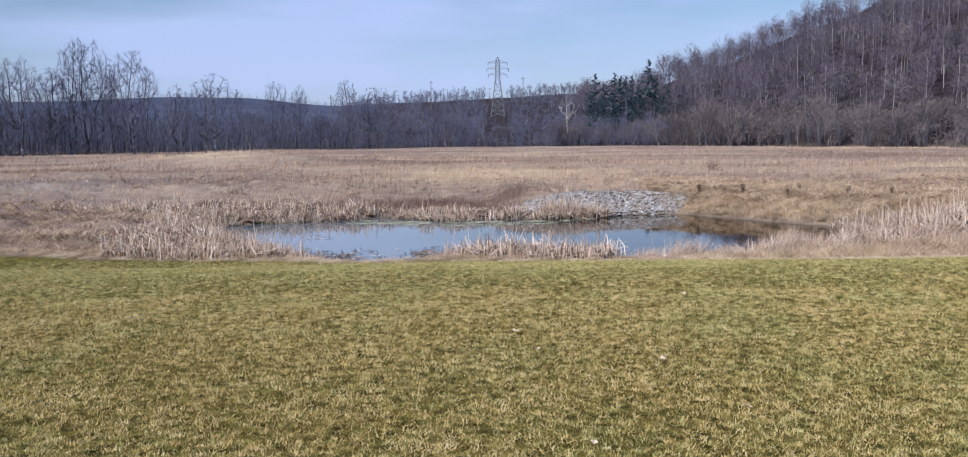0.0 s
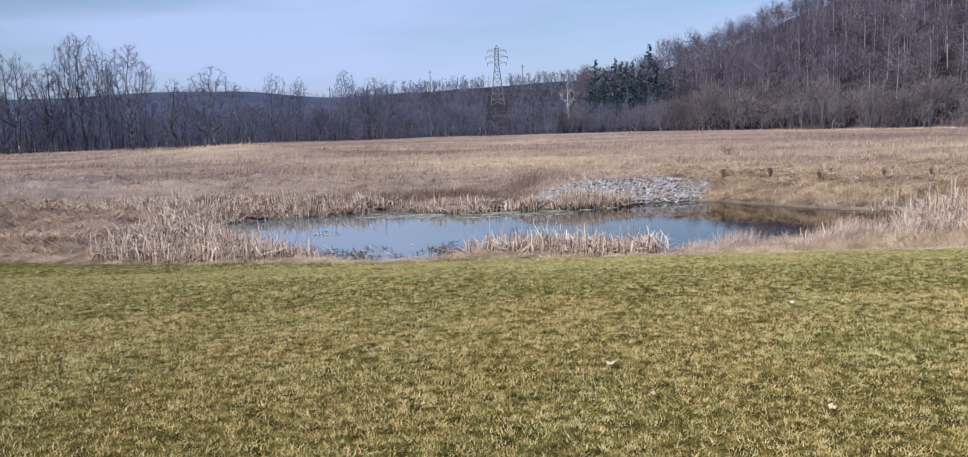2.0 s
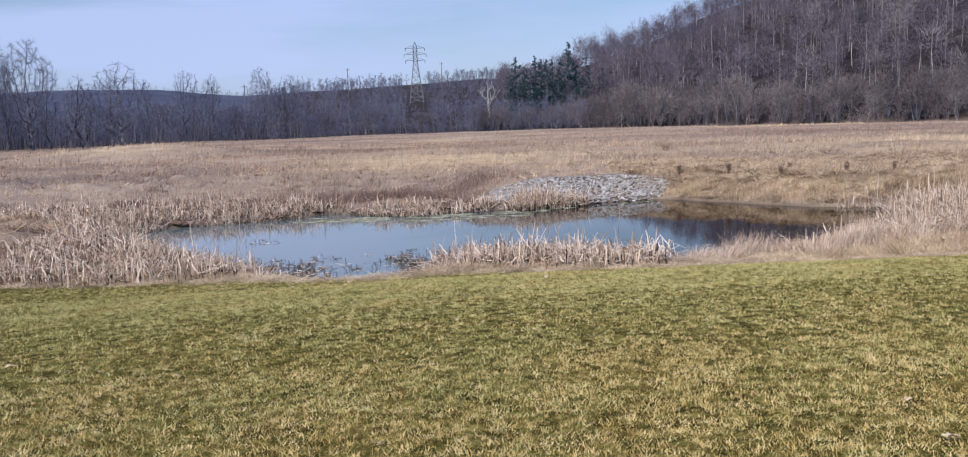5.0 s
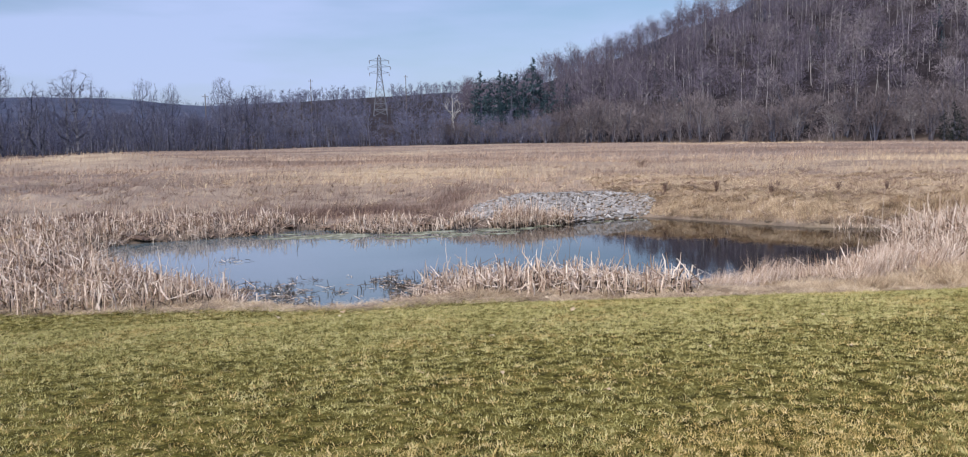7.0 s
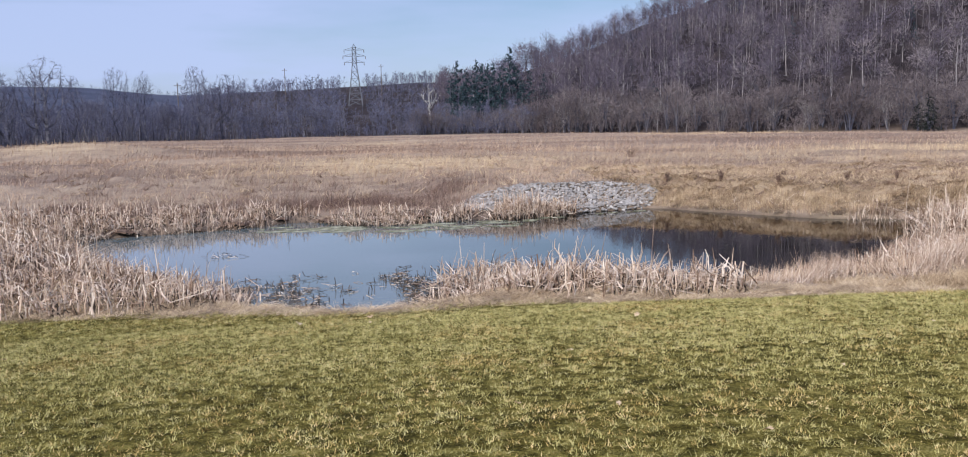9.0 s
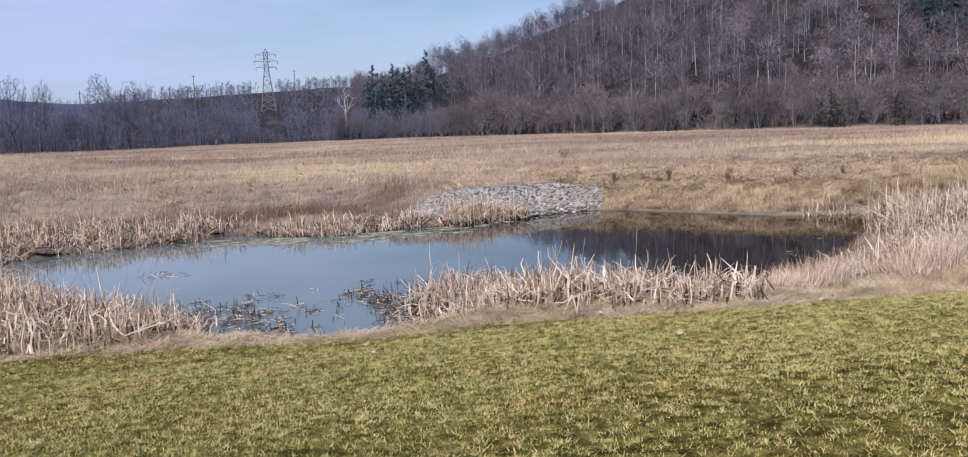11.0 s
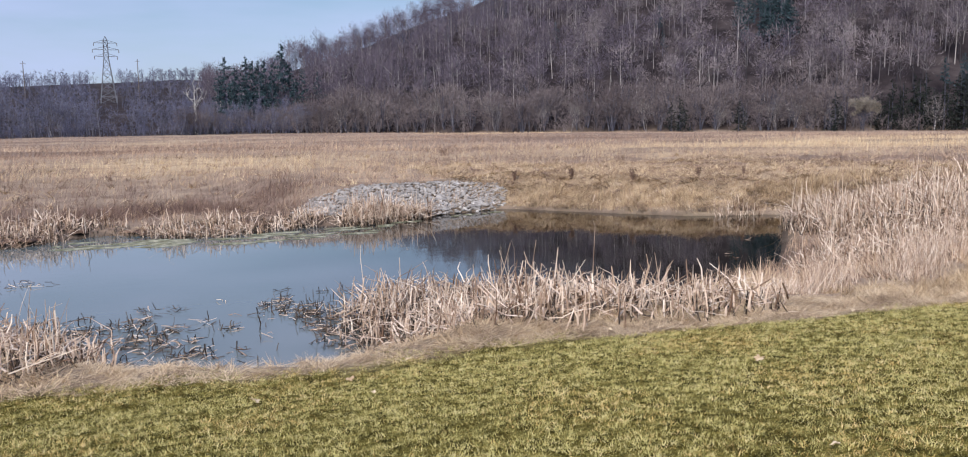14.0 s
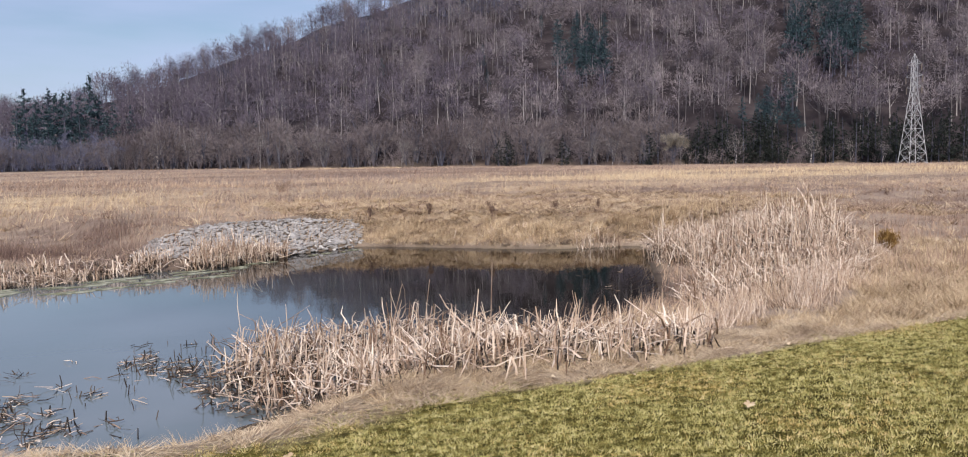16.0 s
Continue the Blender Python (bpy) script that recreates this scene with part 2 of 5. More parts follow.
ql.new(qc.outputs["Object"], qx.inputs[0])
qs = qn.new("ShaderNodeTexNoise")                        # paler western arm: silt, and some sky reflection put into the colour
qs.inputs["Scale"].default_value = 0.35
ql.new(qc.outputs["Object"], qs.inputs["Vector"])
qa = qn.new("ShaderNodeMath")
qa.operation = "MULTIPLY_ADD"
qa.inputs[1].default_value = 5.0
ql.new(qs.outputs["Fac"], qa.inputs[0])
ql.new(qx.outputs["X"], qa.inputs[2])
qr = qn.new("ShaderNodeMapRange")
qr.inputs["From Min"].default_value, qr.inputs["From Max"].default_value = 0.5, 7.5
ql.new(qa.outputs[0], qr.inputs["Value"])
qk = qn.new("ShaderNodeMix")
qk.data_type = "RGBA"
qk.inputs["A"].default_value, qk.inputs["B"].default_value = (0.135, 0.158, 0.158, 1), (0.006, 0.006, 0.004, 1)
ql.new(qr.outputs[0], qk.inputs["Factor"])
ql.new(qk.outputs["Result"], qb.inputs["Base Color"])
qt = qn.new("ShaderNodeTexNoise")
qt.inputs["Scale"].default_value, qt.inputs["Detail"].default_value = 2.0, 4.0
ql.new(qm.outputs["Vector"], qt.inputs["Vector"])
qp = qn.new("ShaderNodeBump")
qp.inputs["Strength"].default_value, qp.inputs["Distance"].default_value = 0.04, 0.02
ql.new(qt.outputs["Fac"], qp.inputs["Height"])
ql.new(qp.outputs["Normal"], qb.inputs["Normal"])

# ---- shape of the land ----
WATER_Z = -1.33
POND = np.array([(-9.2, 29.8), (-8.2, 27.5), (-6.5, 24.5), (-5.2, 21.8), (-3.9, 20.0), (-2.9, 19.05), (-2.1, 18.7), (-1.3, 19.1), (0.5, 19.9),
                 (2.5, 20.4), (5, 20.6), (7.2, 21.4), (9, 23), (11, 25), (13, 26.5), (13.6, 27.9), (12.2, 28.4), (11.2, 29.0), (10, 30.6),
                 (9.0, 32.2), (7.9, 33.7), (5.8, 33.2), (4.2, 32.4), (2.6, 32.1), (0.8, 32.3), (-1.0, 32.0), (-2.2, 32.3), (-2.9, 32.9), (-3.7, 33.2), (-4.5, 32.6),
                 (-6, 31.8), (-7.4, 31.2), (-8.7, 30.8)])


def smooth(a, b, v):
    s = np.clip((v - a) / (b - a), 0, 1)
    return s * s * (3 - 2 * s)


def waves(x, y, size, seed):
    """Cheap smooth uneven ground, about -1 to 1."""
    r = np.random.RandomState(seed)
    total = np.zeros_like(x, dtype=float)
    for k in range(7):
        a, p, f = r.uniform(0, 6.28), r.uniform(0, 6.28), r.uniform(0.6, 1.9) / size
        total += np.sin((x * math.cos(a) + y * math.sin(a)) * f * 6.28 + p)
    return total / 3.0


def pond_distance(x, y):
    """Metres from the shore line: negative in the pond."""
    x, y = np.asarray(x, float), np.asarray(y, float)
    best = np.full(x.shape, 1e9)
    inside = np.zeros(x.shape, bool)
    for (ax, ay), (bx, by) in zip(POND, np.roll(POND, -1, axis=0)):
        dx, dy = bx - ax, by - ay
        s = np.clip(((x - ax) * dx + (y - ay) * dy) / (dx * dx + dy * dy), 0, 1)
        best = np.minimum(best, np.hypot(x - ax - s * dx, y - ay - s * dy))
        cross = (ay > y) != (by > y)
        inside ^= cross & (x < (bx - ax) * (y - ay) / (by - ay + 1e-12) + ax)
    return np.where(inside, -best, best)


def lawn_edge(x):
    return np.interp(x, [-40, -16, -10.4, -7.3, -5.4, -3, -1, 0, 1, 2, 3, 4, 5, 6.5, 9, 14, 40], [24, 20.4, 18.9, 18.1, 17.75, 17.2, 16.9, 16.8, 16.5, 16.15, 15.95, 15.65, 15.35, 15.2, 15.7, 17.5, 24])


def hill_z(x, y):
    r, az = np.hypot(x, y), np.degrees(np.arctan2(x, y))
    top = np.interp(az, [4, 8, 11.7, 18, 26.6, 35, 45, 60, 90, 130, 150], [0, 20, 34, 54, 83, 105, 119, 125, 125, 80, 0])
    foot = np.interp(az, [0, 10, 30, 60, 120], [330, 300, 265, 275, 300])
    s = np.clip((r - foot) / 240.0, 0, 1)
    wooded = top * (s ** 1.15)
    ridge = np.interp(az, [-60, -32, -20, -10, 0, 8, 20, 40], [58, 64, 68, 62, 60, 74, 100, 60])
    far = ridge * smooth(650, 1350, r) * (0.93 + 0.07 * waves(x, y, 420, 8))
    mid = np.interp(az, [-14, -6, 0, 6, 12, 18], [0, 34, 38, 42, 40, 0]) * np.clip((r - 330) / 420.0, 0, 1) ** 0.8
    wooded = np.maximum(wooded, mid)
    return np.maximum(wooded, np.where((az > -75) & (az < 60), far, 0))


def ground_z(x, y):
    x, y = np.asarray(x, float), np.asarray(y, float)
    lawn = np.maximum(-0.0068 * np.clip(y - 6, 0, 20) ** 2, -0.76) - 0.012 * np.clip(-x, 0, 6) * smooth(5, 10, y)
    field = -0.45 - 0.012 * np.clip(x - 60, 0, 260) + 0.05 * waves(x, y, 14, 3) + 0.14 * waves(x, y, 60, 4)
    ridge = 1.2 * np.exp(-((x + 26) / 11.0) ** 2 - ((y - 88) / 7.0) ** 2)
    base = lawn + (field + ridge - lawn) * smooth(17.5, 30, y)
    lumps = smooth(lawn_edge(x) + 0.2, lawn_edge(x) + 2.5, y) * (1 - smooth(45, 90, y))
    base = base + lumps * (0.07 + 0.13 * (1 - smooth(-11, -8, x))) * waves(x, y, 2.6, 5)
    d = pond_distance(x, y)
    far_side = smooth(25, 29, y)
    out = np.clip(d, 0, 60)
    gentle = 1 - smooth(0.0, 5.0, x)
    steep = 0.08 * smooth(0, 0.16, out) + 0.17 * out + 0.05 * out ** 2
    slack = 0.15 * smooth(0, 0.12, out) + 0.045 * out + 0.003 * out ** 2
    open_side = smooth(0.2, 2.6, x)                          # the near bank is steep in the west, slack in the east
    bank = WATER_Z + ((0.11 - 0.05 * open_side) * out + (0.15 - 0.105 * open_side) * out ** 2) * (1 - far_side) + (steep + (slack - steep) * gentle) * far_side
    z = np.where(d < 0, WATER_Z - np.minimum(0.5, 0.06 - 0.24 * d), np.minimum(base, bank))
    return z + hill_z(x, y)


def mesh_object(name, verts, faces, mats, index=None, smooth_faces=False, parent=None):
    """A mesh object from arrays: verts n x 3, faces m x 3 or m x 4."""
    me = bpy.data.meshes.new(name)
    verts, faces = np.asarray(verts, np.float32), np.asarray(faces, np.int32)
    k = faces.shape[1]
    me.vertices.add(len(verts))
    me.vertices.foreach_set("co", verts.ravel())
    me.loops.add(faces.size)
    me.loops.foreach_set("vertex_index", faces.ravel())
    me.polygons.add(len(faces))
    me.polygons.foreach_set("loop_start", np.arange(0, faces.size, k, dtype=np.int32))
    for m in (mats if isinstance(mats, (list, tuple)) else [mats]):
        me.materials.append(m)
    if index is not None:
        me.polygons.foreach_set("material_index", np.asarray(index, np.int32))
    me.polygons.foreach_set("use_smooth", np.full(len(faces), smooth_faces))
    me.update(calc_edges=True)
    ob = new(name, me)
    ob.parent = parent
    return ob


def part(name, bm, mat, parent, label=""):
    me = bpy.data.meshes.new(name)
    bm.to_mesh(me)
    bm.free()
    me.materials.append(mat)
    ob = new(name, me)
    ob.parent = parent
    return tagged(ob, label) if label else ob


def pale_patch(x, y):
    return 0.9 * np.exp(-((x + 26) / 9.0) ** 2 - ((y - 86) / 5.0) ** 2) + np.exp(-((x - 0) / 9.0) ** 2 - ((y - 52) / 9.0) ** 2) + 1.5 * np.exp(-((x - 72) / 45.0) ** 2 - ((y - 56) / 15.0) ** 2) + 0.8 * np.exp(-((x - 6) / 6.0) ** 2 - ((y - 140) / 12.0) ** 2) + 0.5 * np.exp(-((x - 22) / 8.0) ** 2 - ((y - 46) / 3.0) ** 2) + 0.7 * smooth(0.3, 0.7, pond_distance(x, y)) * (1 - smooth(5.0, 13.0, pond_distance(x, y))) * smooth(7.4, 9, x) * smooth(26, 29, y)


def brown_patch(x, y):
    near = pond_distance(x, y)
    return (1 - smooth(4, 12, near)) * smooth(0.9, 2.2, near) * smooth(26, 30, y) * (0.05 + 0.25 * waves(x, y, 4, 46)) * (1 - smooth(7, 10, x)) + 0.5 * (1 - smooth(-14, -8, x)) * smooth(19, 21, y) * (1 - smooth(26, 34, y)) + 0.5 * (waves(x, y, 30, 47) > 0.45) * (1 - (1 - smooth(6, 12, near)) * smooth(7, 9, x)) + 0.8 * np.exp(-((x - 55) / 20.0) ** 2 - ((y - 98) / 15.0) ** 2)


# ---- the ground sheet ----
def steps(near_lo, near_hi, fine, far, grow):
    """Coordinates that are fine between near_lo and near_hi and widen outwards to far."""
    mid = list(np.arange(near_lo, near_hi + fine / 2, fine))
    up, d = [], fine
    while (up[-1] if up else near_hi) < far:
        d *= grow
        up.append((up[-1] if up else near_hi) + d)
    down, d = [], fine
    while (down[-1] if down else near_lo) > -far:
        d *= grow
        down.append((down[-1] if down else near_lo) - d)
    return np.array(down[::-1] + mid + up)


gx, gy = steps(-16, 18, 0.25, 2800, 1.075), steps(6, 40, 0.25, 2800, 1.075)
X, Y = np.meshgrid(gx, gy)
Z = ground_z(X, Y)
nx, ny = len(gx), len(gy)
grid = np.arange(nx * ny).reshape(ny, nx)
quads = np.stack([grid[:-1, :-1], grid[:-1, 1:], grid[1:, 1:], grid[1:, :-1]], axis=-1).reshape(-1, 4)
ground = mesh_object("ground", np.stack([X, Y, Z], axis=-1).reshape(-1, 3), quads, GROUND, smooth_faces=True)
tagged(ground, "mown lawn, dead tan meadow and wooded hillside ground", "ground", kind="structure")
D = pond_distance(X, Y)
edge = lawn_edge(X) + 0.18 * waves(X, Y, 1.6, 11)
stone_bed = np.exp(-(((X - 5.2) * 0.94 + (Y - 34.2) * 0.34) / 3.7) ** 6 - ((-(X - 5.2) * 0.34 + (Y - 34.2) * 0.94) / 1.35) ** 6)
covers = {
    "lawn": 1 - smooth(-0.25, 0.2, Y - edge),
    # wet mud, plus painted shade under the near reeds and between the stones
    "mud_shade": np.maximum(0.7 * stone_bed, 1 - smooth(-0.25, 0.03 + 0.06 * waves(X, Y, 3, 12) + 0.2 * (1 - smooth(1, 3, X)) * smooth(27, 29, Y) + 0.34 * smooth(7.5, 8.5, X) * smooth(27, 29, Y) + 0.73 * (1 - smooth(24, 27, Y)) + 0.5 * smooth(-1.8, -1.2, X) * (1 - smooth(1.5, 3, X)) * (1 - smooth(24, 27, Y)), D)),
    "pale": np.clip(pale_patch(X, Y), 0, 0.85),
    "brown": np.clip(brown_patch(X, Y), 0, 0.85),
    "bare": 0.75 * np.exp(-((X + 23) / 8) ** 2 - ((Y - 42) / 6) ** 2),
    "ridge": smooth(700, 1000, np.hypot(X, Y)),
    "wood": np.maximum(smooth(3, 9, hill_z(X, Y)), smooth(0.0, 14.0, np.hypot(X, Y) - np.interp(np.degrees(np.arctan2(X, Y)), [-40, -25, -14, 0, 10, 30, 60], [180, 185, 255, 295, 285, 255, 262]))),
}
for cover, value in covers.items():
    ground.data.attributes.new(cover, "FLOAT", "POINT").data.foreach_set("value", value.astype(np.float32).ravel())

# ---- the pond ----
wx, wy = np.meshgrid(np.linspace(-11, 16, 28), np.linspace(17.5, 36, 20))
wgrid = np.arange(wx.size).reshape(wx.shape)
wq = np.stack([wgrid[:-1, :-1], wgrid[:-1, 1:], wgrid[1:, 1:], wgrid[1:, :-1]], axis=-1).reshape(-1, 4)
water = mesh_object("water", np.stack([wx, wy, np.full(wx.shape, WATER_Z)], axis=-1).reshape(-1, 3), wq, WATER)
tagged(water, "still murky pond water that mirrors the sky", "pond", kind="structure")

# ---- strands: reeds, blades, twigs and limbs ----
rng = np.random.RandomState(7)


def strands(points, radii, flat=1.0):
    """Tapered three-sided strands along polylines. points: n x k x 3, radii: n x k. Gives verts and triangles."""
    n, k, _ = points.shape
    way = points[:, -1] - points[:, 0]
    side = np.stack([-way[:, 1], way[:, 0], np.zeros(n)], axis=-1)
    short = np.linalg.norm(side, axis=1) < 0.02 * np.linalg.norm(way, axis=1)
    turn = rng.uniform(0, 6.28, n)
    side[short] = np.stack([np.cos(turn), np.sin(turn), 0 * turn], axis=-1)[short]
    side /= np.linalg.norm(side, axis=1)[:, None] + 1e-9
    up = np.cross(way, side)
    up /= np.linalg.norm(up, axis=1)[:, None] + 1e-9
    offs = [side, -0.5 * side + 0.87 * flat * up, -0.5 * side - 0.87 * flat * up]
    verts = np.stack([points + radii[..., None] * o[:, None, :] for o in offs], axis=2)      # n k 3 3
    base = (np.arange(n) * k * 3)[:, None, None] + (np.arange(k - 1) * 3)[None, :, None]
    tri = []
    for a in range(3):
        b = (a + 1) % 3
        tri += [base + np.array([a, b, 3 + b]), base + np.array([a, 3 + b, 3 + a])]
    return verts.reshape(-1, 3), np.concatenate([t.reshape(-1, 3) for t in tri])


def blades(base, height, width, lean, way):
    """One thin triangle a blade. lean: metres that the tip leans towards the angle way."""
    n = len(base)
    a = rng.uniform(0, 6.28, n)
    s = np.stack([np.cos(a), np.sin(a), np.zeros(n)], axis=-1) * (width / 2)[:, None]
    tip = base + np.stack([np.cos(way) * lean, np.sin(way) * lean, height], axis=-1)
    verts = np.stack([base - s, base + s, tip], axis=1).reshape(-1, 3)
    return verts, np.arange(3 * n).reshape(-1, 3)


def joined(pieces):
    """Joins lists of (verts, faces)."""
    verts, faces, at = [], [], 0
    for v, f in pieces:
        verts.append(v)
        faces.append(f + at)
        at += len(v)
    return np.concatenate(verts), np.concatenate(faces)


def on_ground(x, y, sink=0.0):
    return np.stack([x, y, ground_z(x, y) - sink], axis=-1)


# ---- trees ----
def grow_tree(seed, height, forks, spray, width, open_=0.5, first=0.33, stems=1, girth=0.0105):
    """A bare forking tree at the origin with a rounded crown: (limb verts, faces), (twig verts, faces)."""
    r = np.random.RandomState(seed)
    bars, ends = [], []

    def bough(p, way, length, g, depth):
        bend = way + r.normal(0, 0.10, 3)
        mid = p + way * length * 0.5 + r.normal(0, 0.03, 3) * length
        tip = mid + bend / np.linalg.norm(bend) * length * 0.5
        bars.append((np.array([p, mid, tip]), [g, g * 0.82, g * 0.62]))
        if depth >= len(forks):
            ends.append((p, tip))
            return
        n = forks[depth]
        turn = r.uniform(0, 6.28)
        for k in range(n):
            a = turn + 6.28 * k / n + r.normal(0, 0.35)
            spread = open_ * r.uniform(0.55, 1.35) * (0.55 if k == 0 else 1.0)
            side = np.cross(way, [math.cos(a), math.sin(a), 0.3])
            side /= np.linalg.norm(side) + 1e-6
            d = way * math.cos(spread) + side * math.sin(spread) + np.array([0, 0, 0.10])
            start = tip if k < 2 else p + (tip - p) * r.uniform(0.45, 0.95)
            bough(start, d / np.linalg.norm(d), length * r.uniform(0.62, 0.86), g * (0.66 if k == 0 else 0.5), depth + 1)

    for s in range(stems):
        lean = np.array([r.normal(0, 0.05 + 0.14 * (stems > 1)), r.normal(0, 0.05 + 0.14 * (stems > 1)), 1.0])
        bough(np.zeros(3), lean / np.linalg.norm(lean), height * first * r.uniform(0.85, 1.1), height * girth / stems ** 0.5, 0)
    pts, rad = np.array([q[0] for q in bars]), np.array([q[1] for q in bars])
    size = height / (pts[:, 2, 2].max() * 1.02)
    wood = strands(pts * size, np.maximum(rad, width * 0.7))
    ends = np.array(ends) * size
    n = len(ends) * spray
    pick, u = np.repeat(np.arange(len(ends)), spray), r.uniform(0.1, 1, n)[:, None]
    along = ends[pick, 1] - ends[pick, 0]
    q = ends[pick, 0] + along * u
    long = np.linalg.norm(along, axis=1)
    w = along / long[:, None] * 0.8 + r.normal(0, 0.55, (n, 3)) + np.array([0, 0, 0.15])
    w *= (long * r.uniform(0.45, 1.15, n) / np.linalg.norm(w, axis=1))[:, None]
    sd = np.cross(w, r.normal(0, 1, (n, 3)))
    sd *= (width * r.uniform(0.5, 1.1, n) / np.linalg.norm(sd, axis=1))[:, None]
    return wood, (np.stack([q - sd, q + sd, q + w], axis=1).reshape(-1, 3), np.arange(3 * n).reshape(-1, 3))


def tree_thing(name, wood, fine, bark, twig, label, group=""):
    root = new(name)
    mesh_object("trunk", *wood, bark, parent=root)
    mesh_object("crown", *fine, twig, parent=root)
    return tagged(root, label, "tree", group)


def polar(az, r):
    return r * math.sin(radians(az)), r * math.cos(radians(az))


def stand_at(az, r, turn=0.0, size=1.0, sink=0.15):
    x, y = polar(az, r)
    return Matrix.Translation((x, y, float(ground_z(x, y)) - sink)) @ Matrix.Rotation(turn, 4, "Z") @ Matrix.Scale(size, 4)


def scatter(templates, places, sizes):
    """Joins many turned and scaled copies of ((verts, faces), (verts, faces)) templates into one mesh, with a material index a face."""
    verts, faces, index, at = [], [], [], 0
    turns, kinds = rng.uniform(0, 6.28, len(places)), rng.randint(0, len(templates), len(places))
    for p, s, a, k in zip(places, sizes, turns, kinds):
        c, q = math.cos(a) * s, math.sin(a) * s
        rot = np.array([[c, q, 0], [-q, c, 0], [0, 0, s * (0.85 + 0.3 * ((a * 7) % 1))]])
        for m, (v, f) in enumerate(templates[k]):
            verts.append(v @ rot + p)
            faces.append(f + at)
            index.append(np.full(len(f), m))
            at += len(v)
    return np.concatenate(verts), np.concatenate(faces), np.concatenate(index)


def grow_crowned(seed, height, wide, low, buds, spray, girth=0.012, width=0.015, forked=0.0):
    """A bare tree: limbs grow from the trunk towards buds strewn through an uneven oval crown; fine twigs on the thin ends."""
    r = np.random.RandomState(seed)
    u = r.normal(0, 1, (buds, 3))
    u *= (r.uniform(0.15, 1, buds) ** 0.45 / np.linalg.norm(u, axis=1))[:, None]
    bulge = 1 + 0.22 * np.sin(2 * np.arctan2(u[:, 1], u[:, 0]) + seed) + 0.15 * np.sin(5 * u[:, 2] + seed)
    half = height * (1 - low) / 2
    goal = np.stack([u[:, 0] * wide * bulge, u[:, 1] * wide * bulge, u[:, 2] * half + height * low + half], axis=-1)
    step = height * (0.031 if buds > 500 else 0.038)
    nodes, parent = [np.zeros(3)], [-1]
    tops = [0]
    for k in range(int(height * low * 1.25 / step)):
        if k == 3 and forked:
            tops.append(0)
        for j, top in enumerate(tops):
            side = forked * (0.5 - j) * np.array([math.cos(seed), math.sin(seed), 0])
            d = np.array([0, 0, 1.0]) + r.normal(0, 0.10, 3) + side * (k > 2)
            nodes.append(nodes[top] + d / np.linalg.norm(d) * step)
            parent.append(top)
            tops[j] = len(nodes) - 1
    for turn in range(60):
        at = np.array(nodes)
        gap = np.linalg.norm(goal[:, None] - at[None], axis=2)
        near = gap.argmin(axis=1)
        goal, near = goal[gap.min(axis=1) > step * 1.15], near[gap.min(axis=1) > step * 1.15]
        if not len(goal):
            break
        for q in np.unique(near):
            d = goal[near == q] - at[q]
            d = (d / np.linalg.norm(d, axis=1)[:, None]).mean(axis=0) + r.normal(0, 0.08, 3) + np.array([0, 0, 0.14])
            new_node = at[q] + d / (np.linalg.norm(d) + 1e-6) * step
            if np.linalg.norm(at - new_node, axis=1).min() > step * 0.3:
                nodes.append(new_node)
                parent.append(q)
    at, parent = np.array(nodes), np.array(parent)
    area = np.zeros(len(at))
    for k in range(len(at) - 1, 0, -1):
        area[k] = max(area[k], 0.012 ** 2.2)
        area[parent[k]] += area[k]
    thick = area ** (1 / 2.2)
    thick = 0.011 + (thick - 0.011) * (height * girth - 0.011) / (thick[0] - 0.011)
    kids, up = np.arange(1, len(at)), parent[1:]
    wood = strands(np.stack([at[up], at[kids]], axis=1), np.stack([np.minimum(thick[up], thick[kids] * 1.6), thick[kids]], axis=1))
    thin = kids[thick[kids] < 0.055]
    pick = np.repeat(thin, spray)
    n = len(pick)
    way = at[pick] - at[parent[pick]]
    q = at[parent[pick]] + way * r.uniform(0, 1, n)[:, None]
    w = way / np.linalg.norm(way, axis=1)[:, None] + r.normal(0, 0.55, (n, 3)) + np.array([0, 0, 0.2])
    w *= (step * r.uniform(0.8, 2.2, n) / np.linalg.norm(w, axis=1))[:, None]
    sd = np.cross(w, r.normal(0, 1, (n, 3)))
    sd *= (width * r.uniform(0.5, 1.1, n) / np.linalg.norm(sd, axis=1))[:, None]
    return wood, (np.stack([q - sd, q + sd, q + w], axis=1).reshape(-1, 3), np.arange(3 * n).reshape(-1, 3))


